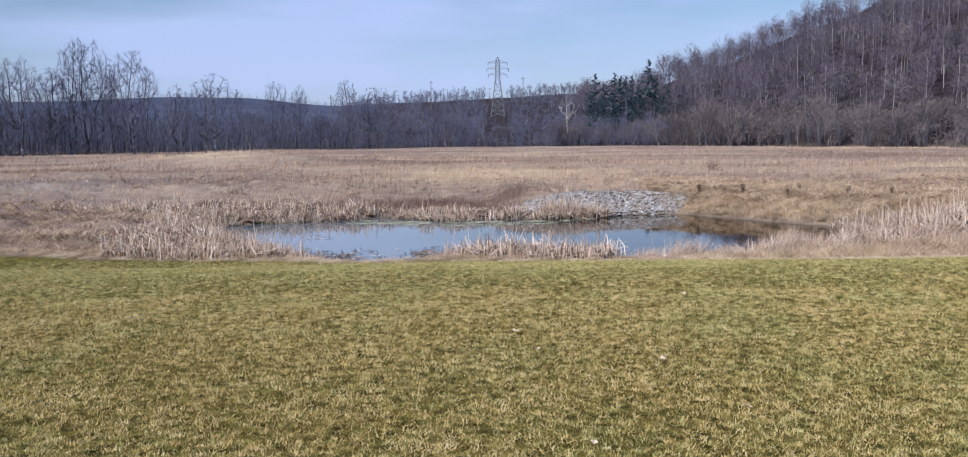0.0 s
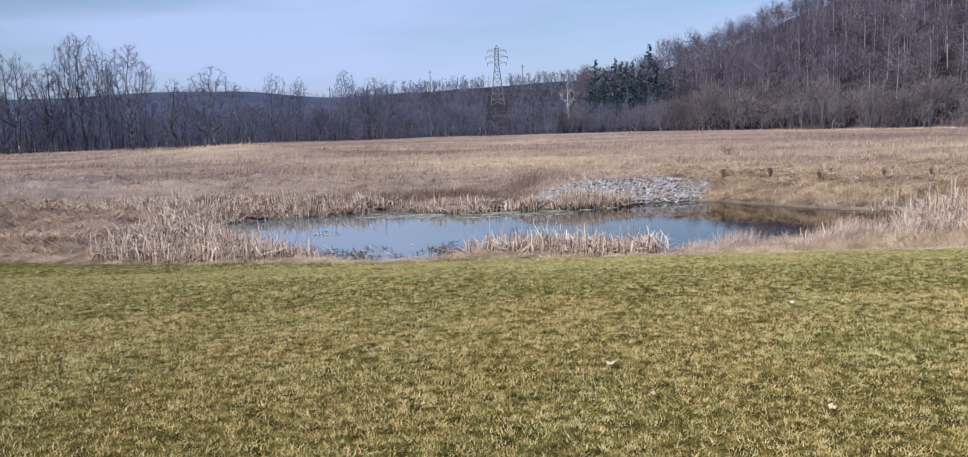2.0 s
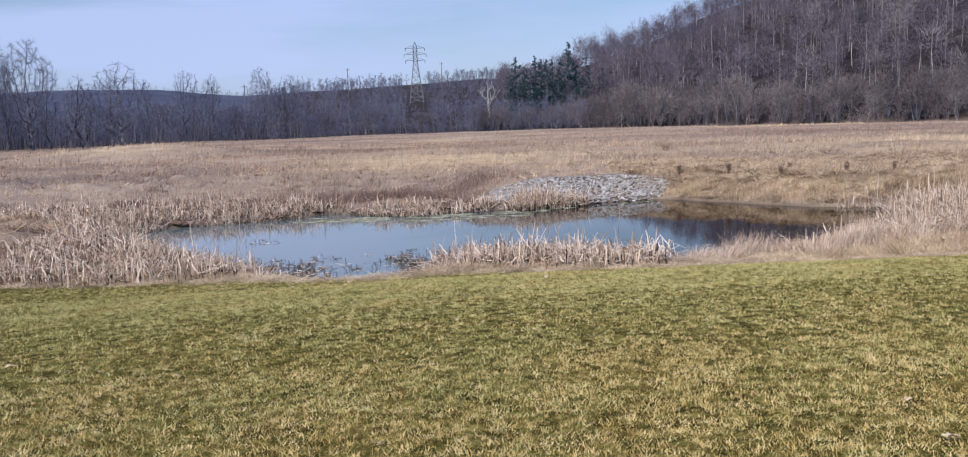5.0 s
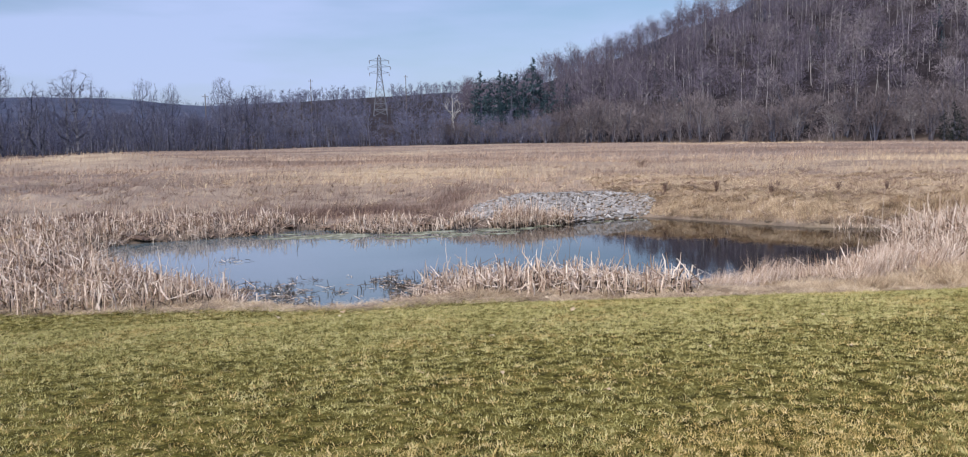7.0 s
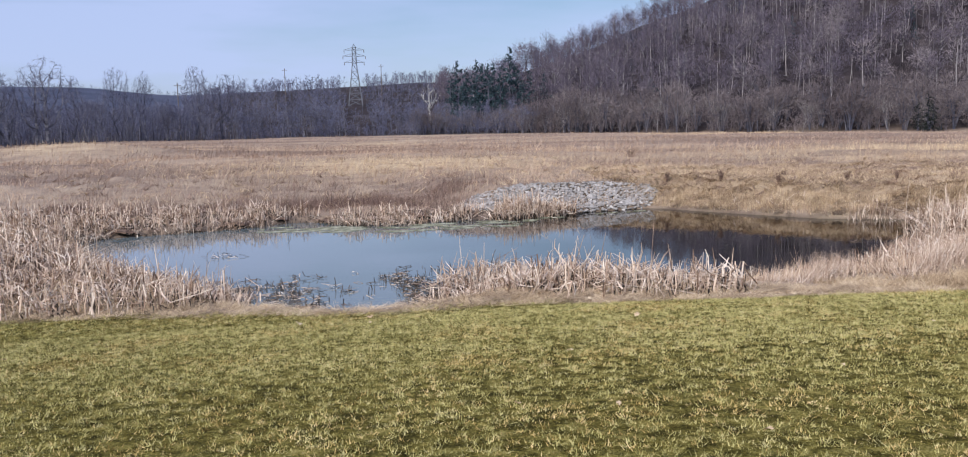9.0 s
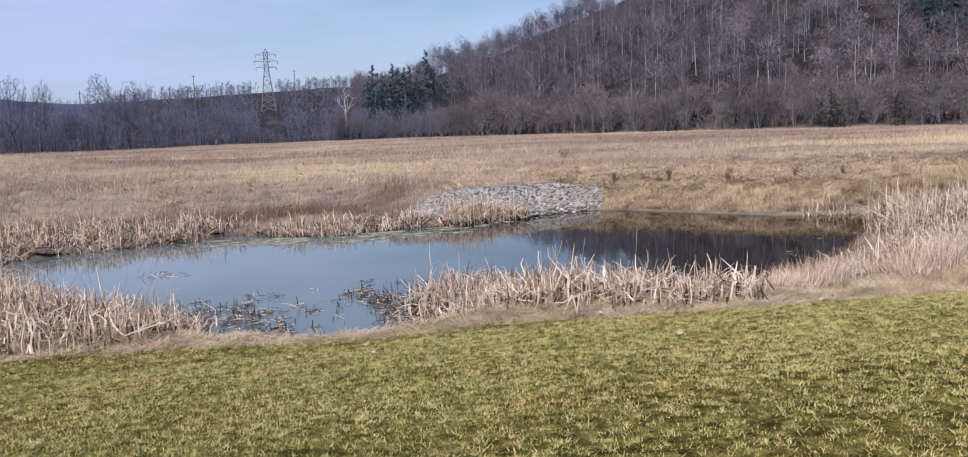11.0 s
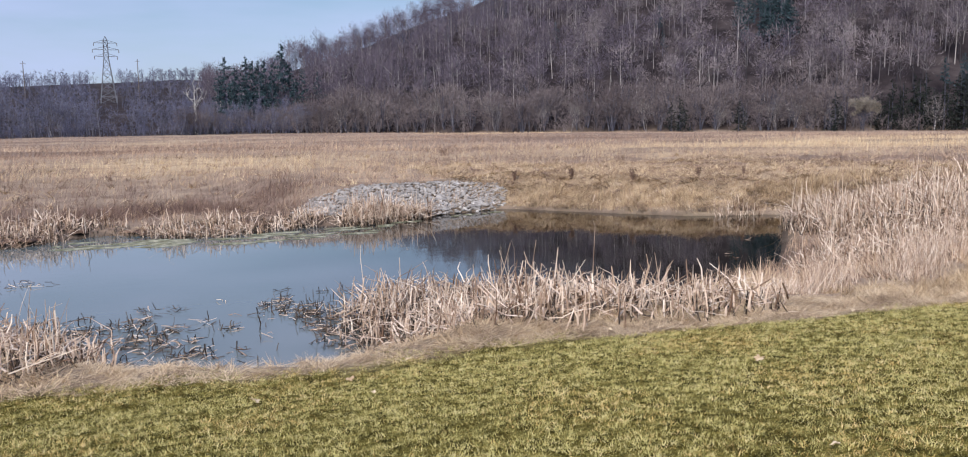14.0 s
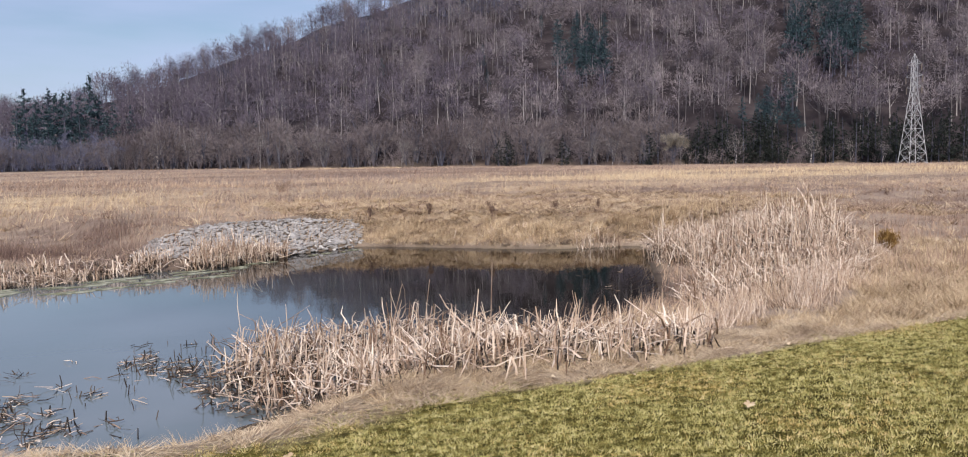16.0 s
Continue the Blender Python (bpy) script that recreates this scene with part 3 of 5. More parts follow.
# countable trees along the far edge of the meadow
kinds = [(grow_crowned(20, 20, 5.4, 0.24, 900, 14, girth=0.013, width=0.011), 20, "broad oval-crowned leafless grey tree at the meadow's far edge"),
         (grow_crowned(21, 20, 4.8, 0.28, 800, 14, girth=0.012, width=0.011, forked=0.7), 20, "tall forked leafless grey tree at the meadow's far edge"),
         (grow_crowned(22, 20, 2.8, 0.32, 620, 14, girth=0.009, width=0.011), 20, "slender upright leafless tree at the meadow's far edge"),
         (grow_crowned(23, 20, 3.6, 0.26, 700, 14, girth=0.010, width=0.011, forked=0.5), 20, "slender forked leafless tree with steep limbs"),
         (grow_crowned(24, 14, 3.8, 0.22, 460, 9, girth=0.020, width=0.014), 14, "dense rounded leafless tree with a thick dark trunk"),
         (grow_crowned(25, 14, 3.5, 0.26, 320, 7, girth=0.017, width=0.014, forked=0.9), 14, "crooked forked leafless tree with a dark trunk"),
         (grow_tree(41, 14, (3, 3, 3, 2), 7, 0.022, open_=0.42, first=0.24, stems=2), 14, "twin-stemmed leafless tree in the tree line"),
         (grow_tree(43, 14, (3, 3, 3, 2), 7, 0.022, open_=0.45, first=0.24, stems=3), 14, "many-stemmed leafless tree in the tree line")]
masters = [(tree_thing("bare_tree", w, f, BARK, TWIG_HAZE, label, "trees along the meadow"), tall) for (w, f), tall, label in kinds]
masters += [(tree_thing("bare_tree", w, f, BARK_FAR, TWIG_FOOT, "leafless pale grey-brown tree at the hill's foot", "trees along the hill"), tall) for (w, f), tall, label in kinds[4:]]
row = [(-21.5, 185, 0, 21.2), (-24.7, 188, 2, 22.6), (-24.1, 190, 1, 23.2), (-23.4, 187, 3, 19.2), (-22.7, 190, 2, 16.5), (-25.9, 183, 5, 17.2), (-26.0, 186, 4, 16.0), (-27.6, 180, 1, 18.6), (-28.2, 184, 5, 18.0),
       (-29.2, 182, 3, 19.6), (-30.2, 184, 1, 20.0), (-31.4, 183, 0, 20.0), (-20.6, 195, 5, 12.0), (-18.9, 200, 5, 15.4), (-18.6, 203, 6, 13.0), (-16.7, 200, 4, 17.6), (-17.3, 204, 4, 16.4), (-15.4, 210, 3, 15.2),
       (-12.9, 245, 3, 19.5), (-12.4, 249, 6, 17.0), (-11.4, 250, 2, 18.5), (-13.6, 240, 7, 15.0), (-10.2, 258, 7, 14.5), (-8.45, 265, 1, 21.4), (-8.1, 268, 3, 18.0), (-6.5, 270, 0, 19.8), (-7.0, 274, 5, 18.2),
       (-4.4, 282, 7, 15.0), (-2.7, 285, 6, 15.5), (-1.5, 290, 7, 14.5)]
r1 = random.Random(5)
for k in range(54):
    az = -34 + 47 * (k + r1.random()) / 54
    far = float(np.interp(az, [-40, -25, -14, 0, 10, 30], [184, 190, 250, 290, 282, 258])) + r1.uniform(-6, 14)
    row.append((az, far, r1.randint(4, 7), r1.uniform(9, 14) if az < -14 else r1.uniform(8, 12)))
for k in range(22):
    az = 13 + 58 * (k + r1.random()) / 22
    row.append((az, float(np.interp(az, [10, 30, 60, 75], [274, 250, 258, 266])) + r1.uniform(-4, 6), r1.randint(8, 11), r1.uniform(6, 11)))
used = set()
for az, far, kind, tall in row:
    m = stand_at(az, far, r1.uniform(0, 6.28), tall / masters[kind][1])
    if kind in used:
        copy_thing(masters[kind][0], Matrix.Translation(m.translation) @ m.to_3x3().normalized().to_4x4()).scale = (tall / masters[kind][1],) * 3
    else:
        used.add(kind)
        masters[kind][0].matrix_basis = m

# the white-barked tree
w, f = grow_crowned(77, 16, 3.8, 0.40, 80, 1, girth=0.019, width=0.03)
white_tree = tree_thing("white_barked_tree", w, f, BARK_PALE, BARK_PALE, "white-barked leafless tree before the dark woods")
white_tree.matrix_basis = stand_at(6.1, 318, 1.0, 1.22)

# far woods: nobody could count them
def grow_far(seed, height, spread, limbs, spray, width, first=0.3, stems=1, rise=0.6, reach=(0.2, 0.45)):
    """A far tree: trunk, rising limbs and a rounded crown of twig sprays."""
    r = np.random.RandomState(seed)
    wood, ends = [], []
    for s in range(stems):
        lean = r.normal(0, 0.05 + 0.12 * (stems > 1), 2)
        top = np.array([lean[0] * height, lean[1] * height, height * r.uniform(0.8, 0.95)])
        g = height * 0.0135 / stems ** 0.5
        wood.append((np.array([[0, 0, 0], top * 0.5 + r.normal(0, 0.15, 3), top]), [g, g * 0.7, g * 0.15]))
        for j in range(limbs):
            f = first + (0.95 - first) * (j + r.uniform(0, 1)) / limbs
            a = r.uniform(0, 6.28)
            out = spread * math.sqrt(max(0.08, 1 - ((f - 0.42) / 0.6) ** 2)) * r.uniform(0.6, 1.05)
            b = top * f
            e = b + np.array([math.cos(a) * out, math.sin(a) * out, out * r.uniform(0.5, 1.0)])
            wood.append((np.array([b, e]), [g * 0.4, g * 0.1]))
            ends.append((b, e))
    trunks = joined([strands(p[None], np.array(q)[None]) for p, q in wood if len(p) > 2])
    limb_set = joined([strands(p[None], np.array(q)[None]) for p, q in wood if len(p) == 2])
    ends = np.array(ends)
    pick, u = r.randint(0, len(ends), spray), r.uniform(0.25, 1.05, spray)[:, None]
    b = ends[pick, 0] + (ends[pick, 1] - ends[pick, 0]) * u + r.normal(0, 0.08 * spread, (spray, 3))
    w = r.normal(0, 0.7, (spray, 3)) + np.array([0, 0, rise])
    w *= (spread * r.uniform(reach[0], reach[1], spray) / np.linalg.norm(w, axis=1))[:, None]
    sd = np.cross(w, r.normal(0, 1, (spray, 3)))
    sd *= (width * r.uniform(0.5, 1.3, spray) / np.linalg.norm(sd, axis=1))[:, None]
    return trunks, joined([limb_set, (np.stack([b - sd, b + sd, b + w], axis=1).reshape(-1, 3), np.arange(3 * spray).reshape(-1, 3))])


def grow_dome(seed, height, spread, twigs, width):
    """A low many-stemmed tree: stems fanning from the base into a rounded dome of fine twigs."""
    r = np.random.RandomState(seed)
    stems = []
    for k in range(6):
        a, o = r.uniform(0, 6.28), spread * r.uniform(0.15, 0.75)
        tip = np.array([math.cos(a) * o, math.sin(a) * o, height * r.uniform(0.6, 0.85)])
        stems.append(strands(np.array([[0, 0, 0], tip * np.array([0.35, 0.35, 0.5]), tip])[None], np.array([[0.13, 0.09, 0.03]])))
    a, u = r.uniform(0, 6.28, twigs), r.uniform(-0.85, 1, twigs)
    shell = r.uniform(0.45, 0.92, twigs) * (1 + 0.16 * np.sin(3 * a + seed) + 0.12 * np.sin(5 * u + 2 * seed))
    out = np.stack([np.cos(a) * np.sqrt(1 - u ** 2), np.sin(a) * np.sqrt(1 - u ** 2), u], axis=-1)
    p = out * shell[:, None] * np.array([spread, spread, height * 0.42]) + np.array([0, 0, height * 0.55])
    w = out * np.array([1, 1, 0.6]) + r.normal(0, 0.45, (twigs, 3)) + np.array([0, 0, 0.45])
    w *= (spread * r.uniform(0.12, 0.32, twigs) / np.linalg.norm(w, axis=1))[:, None]
    sd = np.cross(w, r.normal(0, 1, (twigs, 3)))
    sd *= (width * r.uniform(0.5, 1.3, twigs) / np.linalg.norm(sd, axis=1))[:, None]
    return joined(stems), (np.stack([p - sd, p + sd, p + w], axis=1).reshape(-1, 3), np.arange(3 * twigs).reshape(-1, 3))


def grow_round(seed, height, spread, twigs, width, low):
    """A far tree: a slim trunk, steep limbs and a loose rounded crown of fine twigs."""
    r = np.random.RandomState(seed)
    lean = r.normal(0, 0.03, 2) * height
    top = np.array([lean[0], lean[1], height * 0.93])
    wood = [strands(np.array([[0, 0, 0], top * 0.5 + r.normal(0, 0.15, 3), top])[None], np.array([[0.17, 0.12, 0.03]]) * height / 15)]
    for k in range(6):
        a, f = r.uniform(0, 6.28), r.uniform(low - 0.05, 0.75)
        o = spread * r.uniform(0.4, 0.8)
        wood.append(strands(np.array([top * f, top * f + np.array([math.cos(a) * o, math.sin(a) * o, o * r.uniform(0.7, 1.4)])])[None], np.array([[0.07, 0.02]])))
    a, u = r.uniform(0, 6.28, twigs), r.uniform(-0.9, 1, twigs)
    shell = r.uniform(0.3, 0.95, twigs) * (1 + 0.2 * np.sin(3 * a + seed) + 0.15 * np.sin(5 * u + 2 * seed))
    out = np.stack([np.cos(a) * np.sqrt(1 - u ** 2), np.sin(a) * np.sqrt(1 - u ** 2), u], axis=-1)
    half = (1.0 - low) / 2
    p = out * shell[:, None] * np.array([spread, spread, height * half]) + np.array([lean[0] * 0.7, lean[1] * 0.7, height * (low + half * 0.95)])
    w = out * 0.8 + r.normal(0, 0.5, (twigs, 3)) + np.array([0, 0, 0.5])
    w *= (spread * r.uniform(0.15, 0.40, twigs) / np.linalg.norm(w, axis=1))[:, None]
    sd = np.cross(w, r.normal(0, 1, (twigs, 3)))
    sd *= (width * r.uniform(0.5, 1.3, twigs) / np.linalg.norm(sd, axis=1))[:, None]
    return joined(wood), (np.stack([p - sd, p + sd, p + w], axis=1).reshape(-1, 3), np.arange(3 * twigs).reshape(-1, 3))


far_kinds = [grow_far(100 + i, 15, 3.4, 6, 125, 0.058, rise=0.8, reach=(0.22, 0.5), first=(0.3, 0.4, 0.2, 0.5)[i % 4]) for i in range(8)]
hill_kinds = [grow_round(180 + i, 15, 4.1, 290, 0.080, (0.34, 0.42, 0.28, 0.48)[i % 4]) for i in range(10)]
crest_kinds = [grow_round(240 + i, 14, 4.0, 210, 0.055, (0.1, 0.2, 0.05, 0.15)[i % 4]) for i in range(6)]
brush_kinds = [grow_far(130 + i, 6, 2.6, 4, 110, 0.04, first=0.1, stems=2, rise=0.7, reach=(0.2, 0.5)) for i in range(6)]
dome_kinds = [grow_dome(330 + i, 11, 4.4, 640, 0.055) for i in range(7)]


def wood_places(n, az0, az1, near, deep, seed):
    r = np.random.RandomState(seed)
    az = r.uniform(az0, az1, n)
    rr = np.interp(az, [-40, -25, -14, 0, 10, 30, 60, 75], [188, 194, 258, 298, 290, 262, 268, 275]) + near + r.uniform(0, 1, n) * deep
    x, y = rr * np.sin(np.radians(az)), rr * np.cos(np.radians(az))
    return on_ground(x, y, 0.2)


places = wood_places(650, -40, 12, 2, 70, 61)
places = np.concatenate([places, wood_places(800, -9, 12, 60, 420, 64), wood_places(450, -40, -8, 0, 60, 68)])
tower_az = np.degrees(np.arctan2(places[:, 0], places[:, 1]))
places = places[~((tower_az > 0.7) & (tower_az < 2.3)) | (rng.uniform(0, 1, len(places)) < 0.15)]     # the cleared strip before the far tower
place_az = np.degrees(np.arctan2(places[:, 0], places[:, 1]))
v, f, ix = scatter(far_kinds, places, rng.uniform(0.55, 0.85, len(places)) * np.interp(place_az, [-18, -12], [0.85, 1.0]))
tagged(mesh_object("far_woods", v, f, [BARK, TWIG_HAZE], ix), "dense leafless woods behind the meadow", "woods", kind="stuff")
places = wood_places(2000, 7, 76, 30, 212, 62)
pr, pa = np.hypot(places[:, 0], places[:, 1]), np.degrees(np.arctan2(places[:, 0], places[:, 1]))
dark = ((pa > 39) & (pa < 44) & (pr > 330) & (pr < 390)) | ((pa > 53.5) & (pa < 59.5) & (pr > 335) & (pr < 415)) | ((pa > 50.5) & (pa < 55.5) & (pr > 288) & (pr < 318)) | ((pa > 56) & (pr < 292)) | ((pa > 7.3) & (pa < 13.4) & (pr < 350))
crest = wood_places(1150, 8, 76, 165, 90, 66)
places = places[~dark | (rng.uniform(0, 1, len(places)) < 0.2)]
# trees towards the sunlit eastern slope get the brighter twig colour
lit_slope = (np.degrees(np.arctan2(places[:, 0], places[:, 1])) > 31 + 5 * rng.normal(0, 1, len(places))) & (rng.uniform(0, 1, len(places)) < 0.7)
v, f, ix = scatter(hill_kinds, places[~lit_slope], rng.uniform(0.7, 1.25, (~lit_slope).sum()))
v3, f3, ix3 = scatter(hill_kinds, places[lit_slope], rng.uniform(0.7, 1.25, lit_slope.sum()))
tagged(mesh_object("hillside_woods", v3, f3, [BARK_FAR, TWIG_LIT], ix3), "leafless pinkish-grey hillside woods, coloured paler for the slope's light", "woods", kind="stuff")
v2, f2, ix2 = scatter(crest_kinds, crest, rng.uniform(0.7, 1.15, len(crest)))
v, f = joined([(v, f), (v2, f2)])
# crest twigs use the bluer material, as haze over the hilltop
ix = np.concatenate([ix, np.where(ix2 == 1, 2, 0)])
tagged(mesh_object("hillside_woods", v, f, [BARK_FAR, TWIG_HILL, TWIG_HAZE], ix), "leafless brown woods covering the steep hillside", "woods", kind="stuff")
places = wood_places(250, 5, 47, 0, 24, 67)
place_az = np.degrees(np.arctan2(places[:, 0], places[:, 1]))
v, f, ix = scatter(dome_kinds, places, rng.uniform(0.75, 1.4, len(places)) * np.interp(place_az, [11, 15], [0.65, 1.0]))
tagged(mesh_object("foot_woods", v, f, [BARK, BRUSH], ix), "rounded mauve-brown leafless trees along the hill's foot", "woods", kind="stuff")
places = np.concatenate([wood_places(420, -38, 12, -3, 16, 63), wood_places(260, 10, 76, -5, 10, 65)])
sizes = np.concatenate([rng.uniform(0.5, 1.0, 420), rng.uniform(0.5, 1.0, 260)])
for lo, hi, mat in ((0, 420, TWIG_HAZE), (420, 680, BRUSH)):
    v, f, ix = scatter(brush_kinds, places[lo:hi], sizes[lo:hi])
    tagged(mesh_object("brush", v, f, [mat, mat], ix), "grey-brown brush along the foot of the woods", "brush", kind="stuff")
# distant ridge: a ragged line of tree tops, coloured with the haze's blue
ridge_az = rng.uniform(-45, 14, 1400)
ridge_r = rng.uniform(1180, 1420, 1400)
places = on_ground(ridge_r * np.sin(np.radians(ridge_az)), ridge_r * np.cos(np.radians(ridge_az)), 1.0)
ridge_kinds = [grow_far(160 + i, 13, 6.0, 2, 20, 0.4) for i in range(4)]
v, f, ix = scatter(ridge_kinds, places, rng.uniform(0.25, 0.55, len(places)))
tagged(mesh_object("ridge_woods", v, f, [RIDGE_HAZE, RIDGE_HAZE], ix), "dark woods along the distant low ridge, coloured haze-blue", "woods", kind="stuff")


# ---- conifers ----
def grow_conifer(seed, height, width, bare=0.2):
    """A ragged conifer: tapered trunk, whorls of drooping boughs made of needle sprays."""
    r = np.random.RandomState(seed)
    trunk = np.array([[0, 0, 0], [r.normal(0, .1), r.normal(0, .1), height * 0.5], [r.normal(0, .15), r.normal(0, .15), height]])
    wood = strands(trunk[None], np.array([[0.26, 0.16, 0.03]]) * height / 15)
    pieces = []
    for q in range(46):
        f = bare + (0.985 - bare) * (q + r.uniform(0, 1)) / 46
        a = r.uniform(0, 6.28)
        out = width * (1 - f) ** 0.7 * r.uniform(0.6, 1.15) + 0.12
        b = np.array([0, 0, f * height])
        tip = b + np.array([math.cos(a) * out, math.sin(a) * out, r.uniform(-0.18, 0.25) * out])
        n = 22
        u = r.uniform(0.1, 1, n)[:, None]
        c = b + (tip - b) * u + r.normal(0, 0.07 * out, (n, 3))
        w = r.normal(0, 1, (n, 3)) * np.array([1, 1, 0.6])
        w *= (r.uniform(0.25, 0.65, n) * (0.4 + 0.22 * out) / np.linalg.norm(w, axis=1))[:, None]
        s = np.cross(w, r.normal(0, 1, (n, 3)))
        s *= (0.37 * np.linalg.norm(w, axis=1) / np.linalg.norm(s, axis=1))[:, None]
        pieces.append((np.stack([c - s, c + s, c + w], axis=1).reshape(-1, 3), np.arange(3 * n).reshape(-1, 3)))
    return wood, joined(pieces)


conifer_masters = []
for k in range(8):
    w, f = grow_conifer(300 + k, 15, 3.8 + 0.5 * (k % 3), bare=(0.3, 0.4, 0.45, 0.25, 0.35, 0.02, 0.06, 0.1)[k])
    root = new("conifer")
    mesh_object("trunk", *w, BARK, parent=root)
    mesh_object("crown", *f, NEEDLE if k < 5 else NEEDLE_DARK, parent=root)
    conifer_masters.append(tagged(root, "dark green ragged conifer among bare trees" if k < 5 else "nearly black dense conifer at the hill's foot", "tree", "conifers on the hillside"))
r2 = random.Random(9)
spots = [(7.5, 316, 20.5), (7.9, 320, 25.9), (8.5, 318, 22.1), (9.2, 324, 25.9), (9.9, 320, 23.8), (10.3, 326, 23.8), (11.3, 326, 29.2), (11.8, 330, 21.6), (12.6, 332, 19.4), (8.3, 312, 18.4), (10.7, 316, 19.4), (13.6, 336, 17.3), (9.0, 312, 17.3), (12.1, 318, 17.3), (9.6, 330, 23.8), (10.9, 332, 22.7),
         (36.0, 244, 10.5), (35.5, 245, 8.5), (36.3, 246, 9.0), (39.6, 244, 9.0), (39.9, 246, 7.0), (45.3, 255, 11)]
spots += [(r2.uniform(39.8, 43.3), r2.uniform(342, 385), r2.uniform(15, 21)) for _ in range(26)]
spots += [(r2.uniform(54.4, 58.6), r2.uniform(345, 410), r2.uniform(15, 22)) for _ in range(50)]
spots += [(r2.uniform(51.2, 54.8), r2.uniform(292, 315), r2.uniform(11, 16)) for _ in range(14)]
spots += [(r2.uniform(47.5, 75), r2.uniform(262, 280), r2.uniform(11, 16)) for _ in range(110)]
spots += [(r2.uniform(16, 40), r2.uniform(330, 430), r2.uniform(8, 13)) for _ in range(9)]
spots += [(66.5, 395, 15)]
placed = set()
for k, (az, far, tall) in enumerate(spots):
    m = stand_at(az, far, r2.uniform(0, 6.28), 1.0)
    kind = 5 + k % 3 if far < 292 else k % 5
    ob = copy_thing(conifer_masters[kind], m) if kind in placed else conifer_masters[kind]
    placed.add(kind)
    ob.matrix_basis = m
    ob.scale = (tall / 15 * r2.uniform(0.85, 1.1),) * 2 + (tall / 15,)

# pale willow at the foot of the hill
w, f = grow_tree(210, 7, (3, 3, 3), 26, 0.035, open_=0.5, first=0.16, stems=5)
PALE = material("pale_twigs", [(0.3, (0.18, 0.16, 0.13)), (0.7, (0.29, 0.26, 0.215))], 0.5, island=0.4)
willow = tree_thing("willow", w, f, BARK, PALE, "rounded pale greenish leafless willow at the wood's foot")
willow.matrix_basis = stand_at(46.8, 249, 0.4, 1.3)


# ---- power line towers and poles ----
def beam(name, a, b, r, mat, parent):
    """A square steel bar between two points."""
    a, b = Vector(a), Vector(b)
    bm = bmesh.new()
    bmesh.ops.create_cube(bm, size=1.0, matrix=Matrix.Translation((a + b) / 2) @ (b - a).to_track_quat("Z", "Y").to_matrix().to_4x4() @ Matrix.Diagonal((r * 2, r * 2, (b - a).length, 1)))
    return part(name, bm, mat, parent)


def lattice_tower(height, base, waist, arms, thick, steel):
    root = new("transmission_tower")
    levels = [(0.0, base)] + [(q, base + (waist - base) * q / 0.68) for q in (0.1, 0.2, 0.32, 0.44, 0.56)] + [(0.68, waist), (0.76, waist * 0.95), (0.85, waist * 0.9), (0.94, waist * 0.85)]
    corners = [[Vector((sx * w / 2, sy * w / 2, h * height)) for sx, sy in ((1, 1), (-1, 1), (-1, -1), (1, -1))] for h, w in levels]
    tip = Vector((0, 0, height))
    for k in range(4):
        for lo, hi in zip(corners[:-1], corners[1:]):
            beam("leg", lo[k], hi[k], thick, steel, root)
        beam("leg", corners[-1][k], tip, thick * 0.8, steel, root)
    for i, (lo, hi) in enumerate(zip(corners[:-1], corners[1:])):
        for k in range(4):
            j = (k + 1) % 4
            beam("brace", lo[k], hi[j], thick * 0.5, steel, root)
            beam("brace", lo[j], hi[k], thick * 0.5, steel, root)
            beam("strut", hi[k], hi[j], thick * 0.55, steel, root)
    for h, reach in arms:
        z = h * height
        for s in (1, -1):
            end = Vector((s * reach, 0, z + 0.1))
            for dy in (-0.5, 0.5):
                beam("crossarm", (s * waist * 0.4, dy * waist * 0.8, z), end, thick * 0.7, steel, root)
            arm = beam("crossarm", (s * waist * 0.4, 0, z + 0.045 * height), end, thick * 0.6, steel, root)
            bm = bmesh.new()
            bmesh.ops.create_cone(bm, cap_ends=True, segments=6, radius1=0.16, radius2=0.16, depth=1.6, matrix=Matrix.Translation(end - Vector((0, 0, 0.8))))
            part("insulator", bm, POLE, arm, "dark hanging insulator")
    return tagged(root, "grey lattice steel power line tower", "pylon", "power line towers")


arm_rows = ((0.70, 4.9), (0.80, 5.6), (0.90, 4.9))
near_tower = lattice_tower(26.6, 4.7, 1.15, ((0.69, 3.0), (0.79, 3.3), (0.90, 2.8)), 0.055, STEEL)
near_tower.matrix_basis = Matrix.Translation((205.6, 116.3, float(ground_z(205.6, 116.3)))) @ Matrix.Rotation(radians(60), 4, "Z")
# steel coloured dark, for the far tower's silhouette against the bright sky
far_tower = lattice_tower(33.0, 7.0, 2.0, arm_rows, 0.13, material("silhouette_steel", [(0.3, (0.11, 0.12, 0.14)), (0.7, (0.19, 0.20, 0.225))], 1.5, rough=0.6))
fx, fy = polar(1.53, 450)
fz = float(ground_z(fx, fy))
far_tower.matrix_basis = Matrix.Translation((fx, fy, fz)) @ Matrix.Diagonal((1, 1, (44.7 - fz) / 33.0, 1))
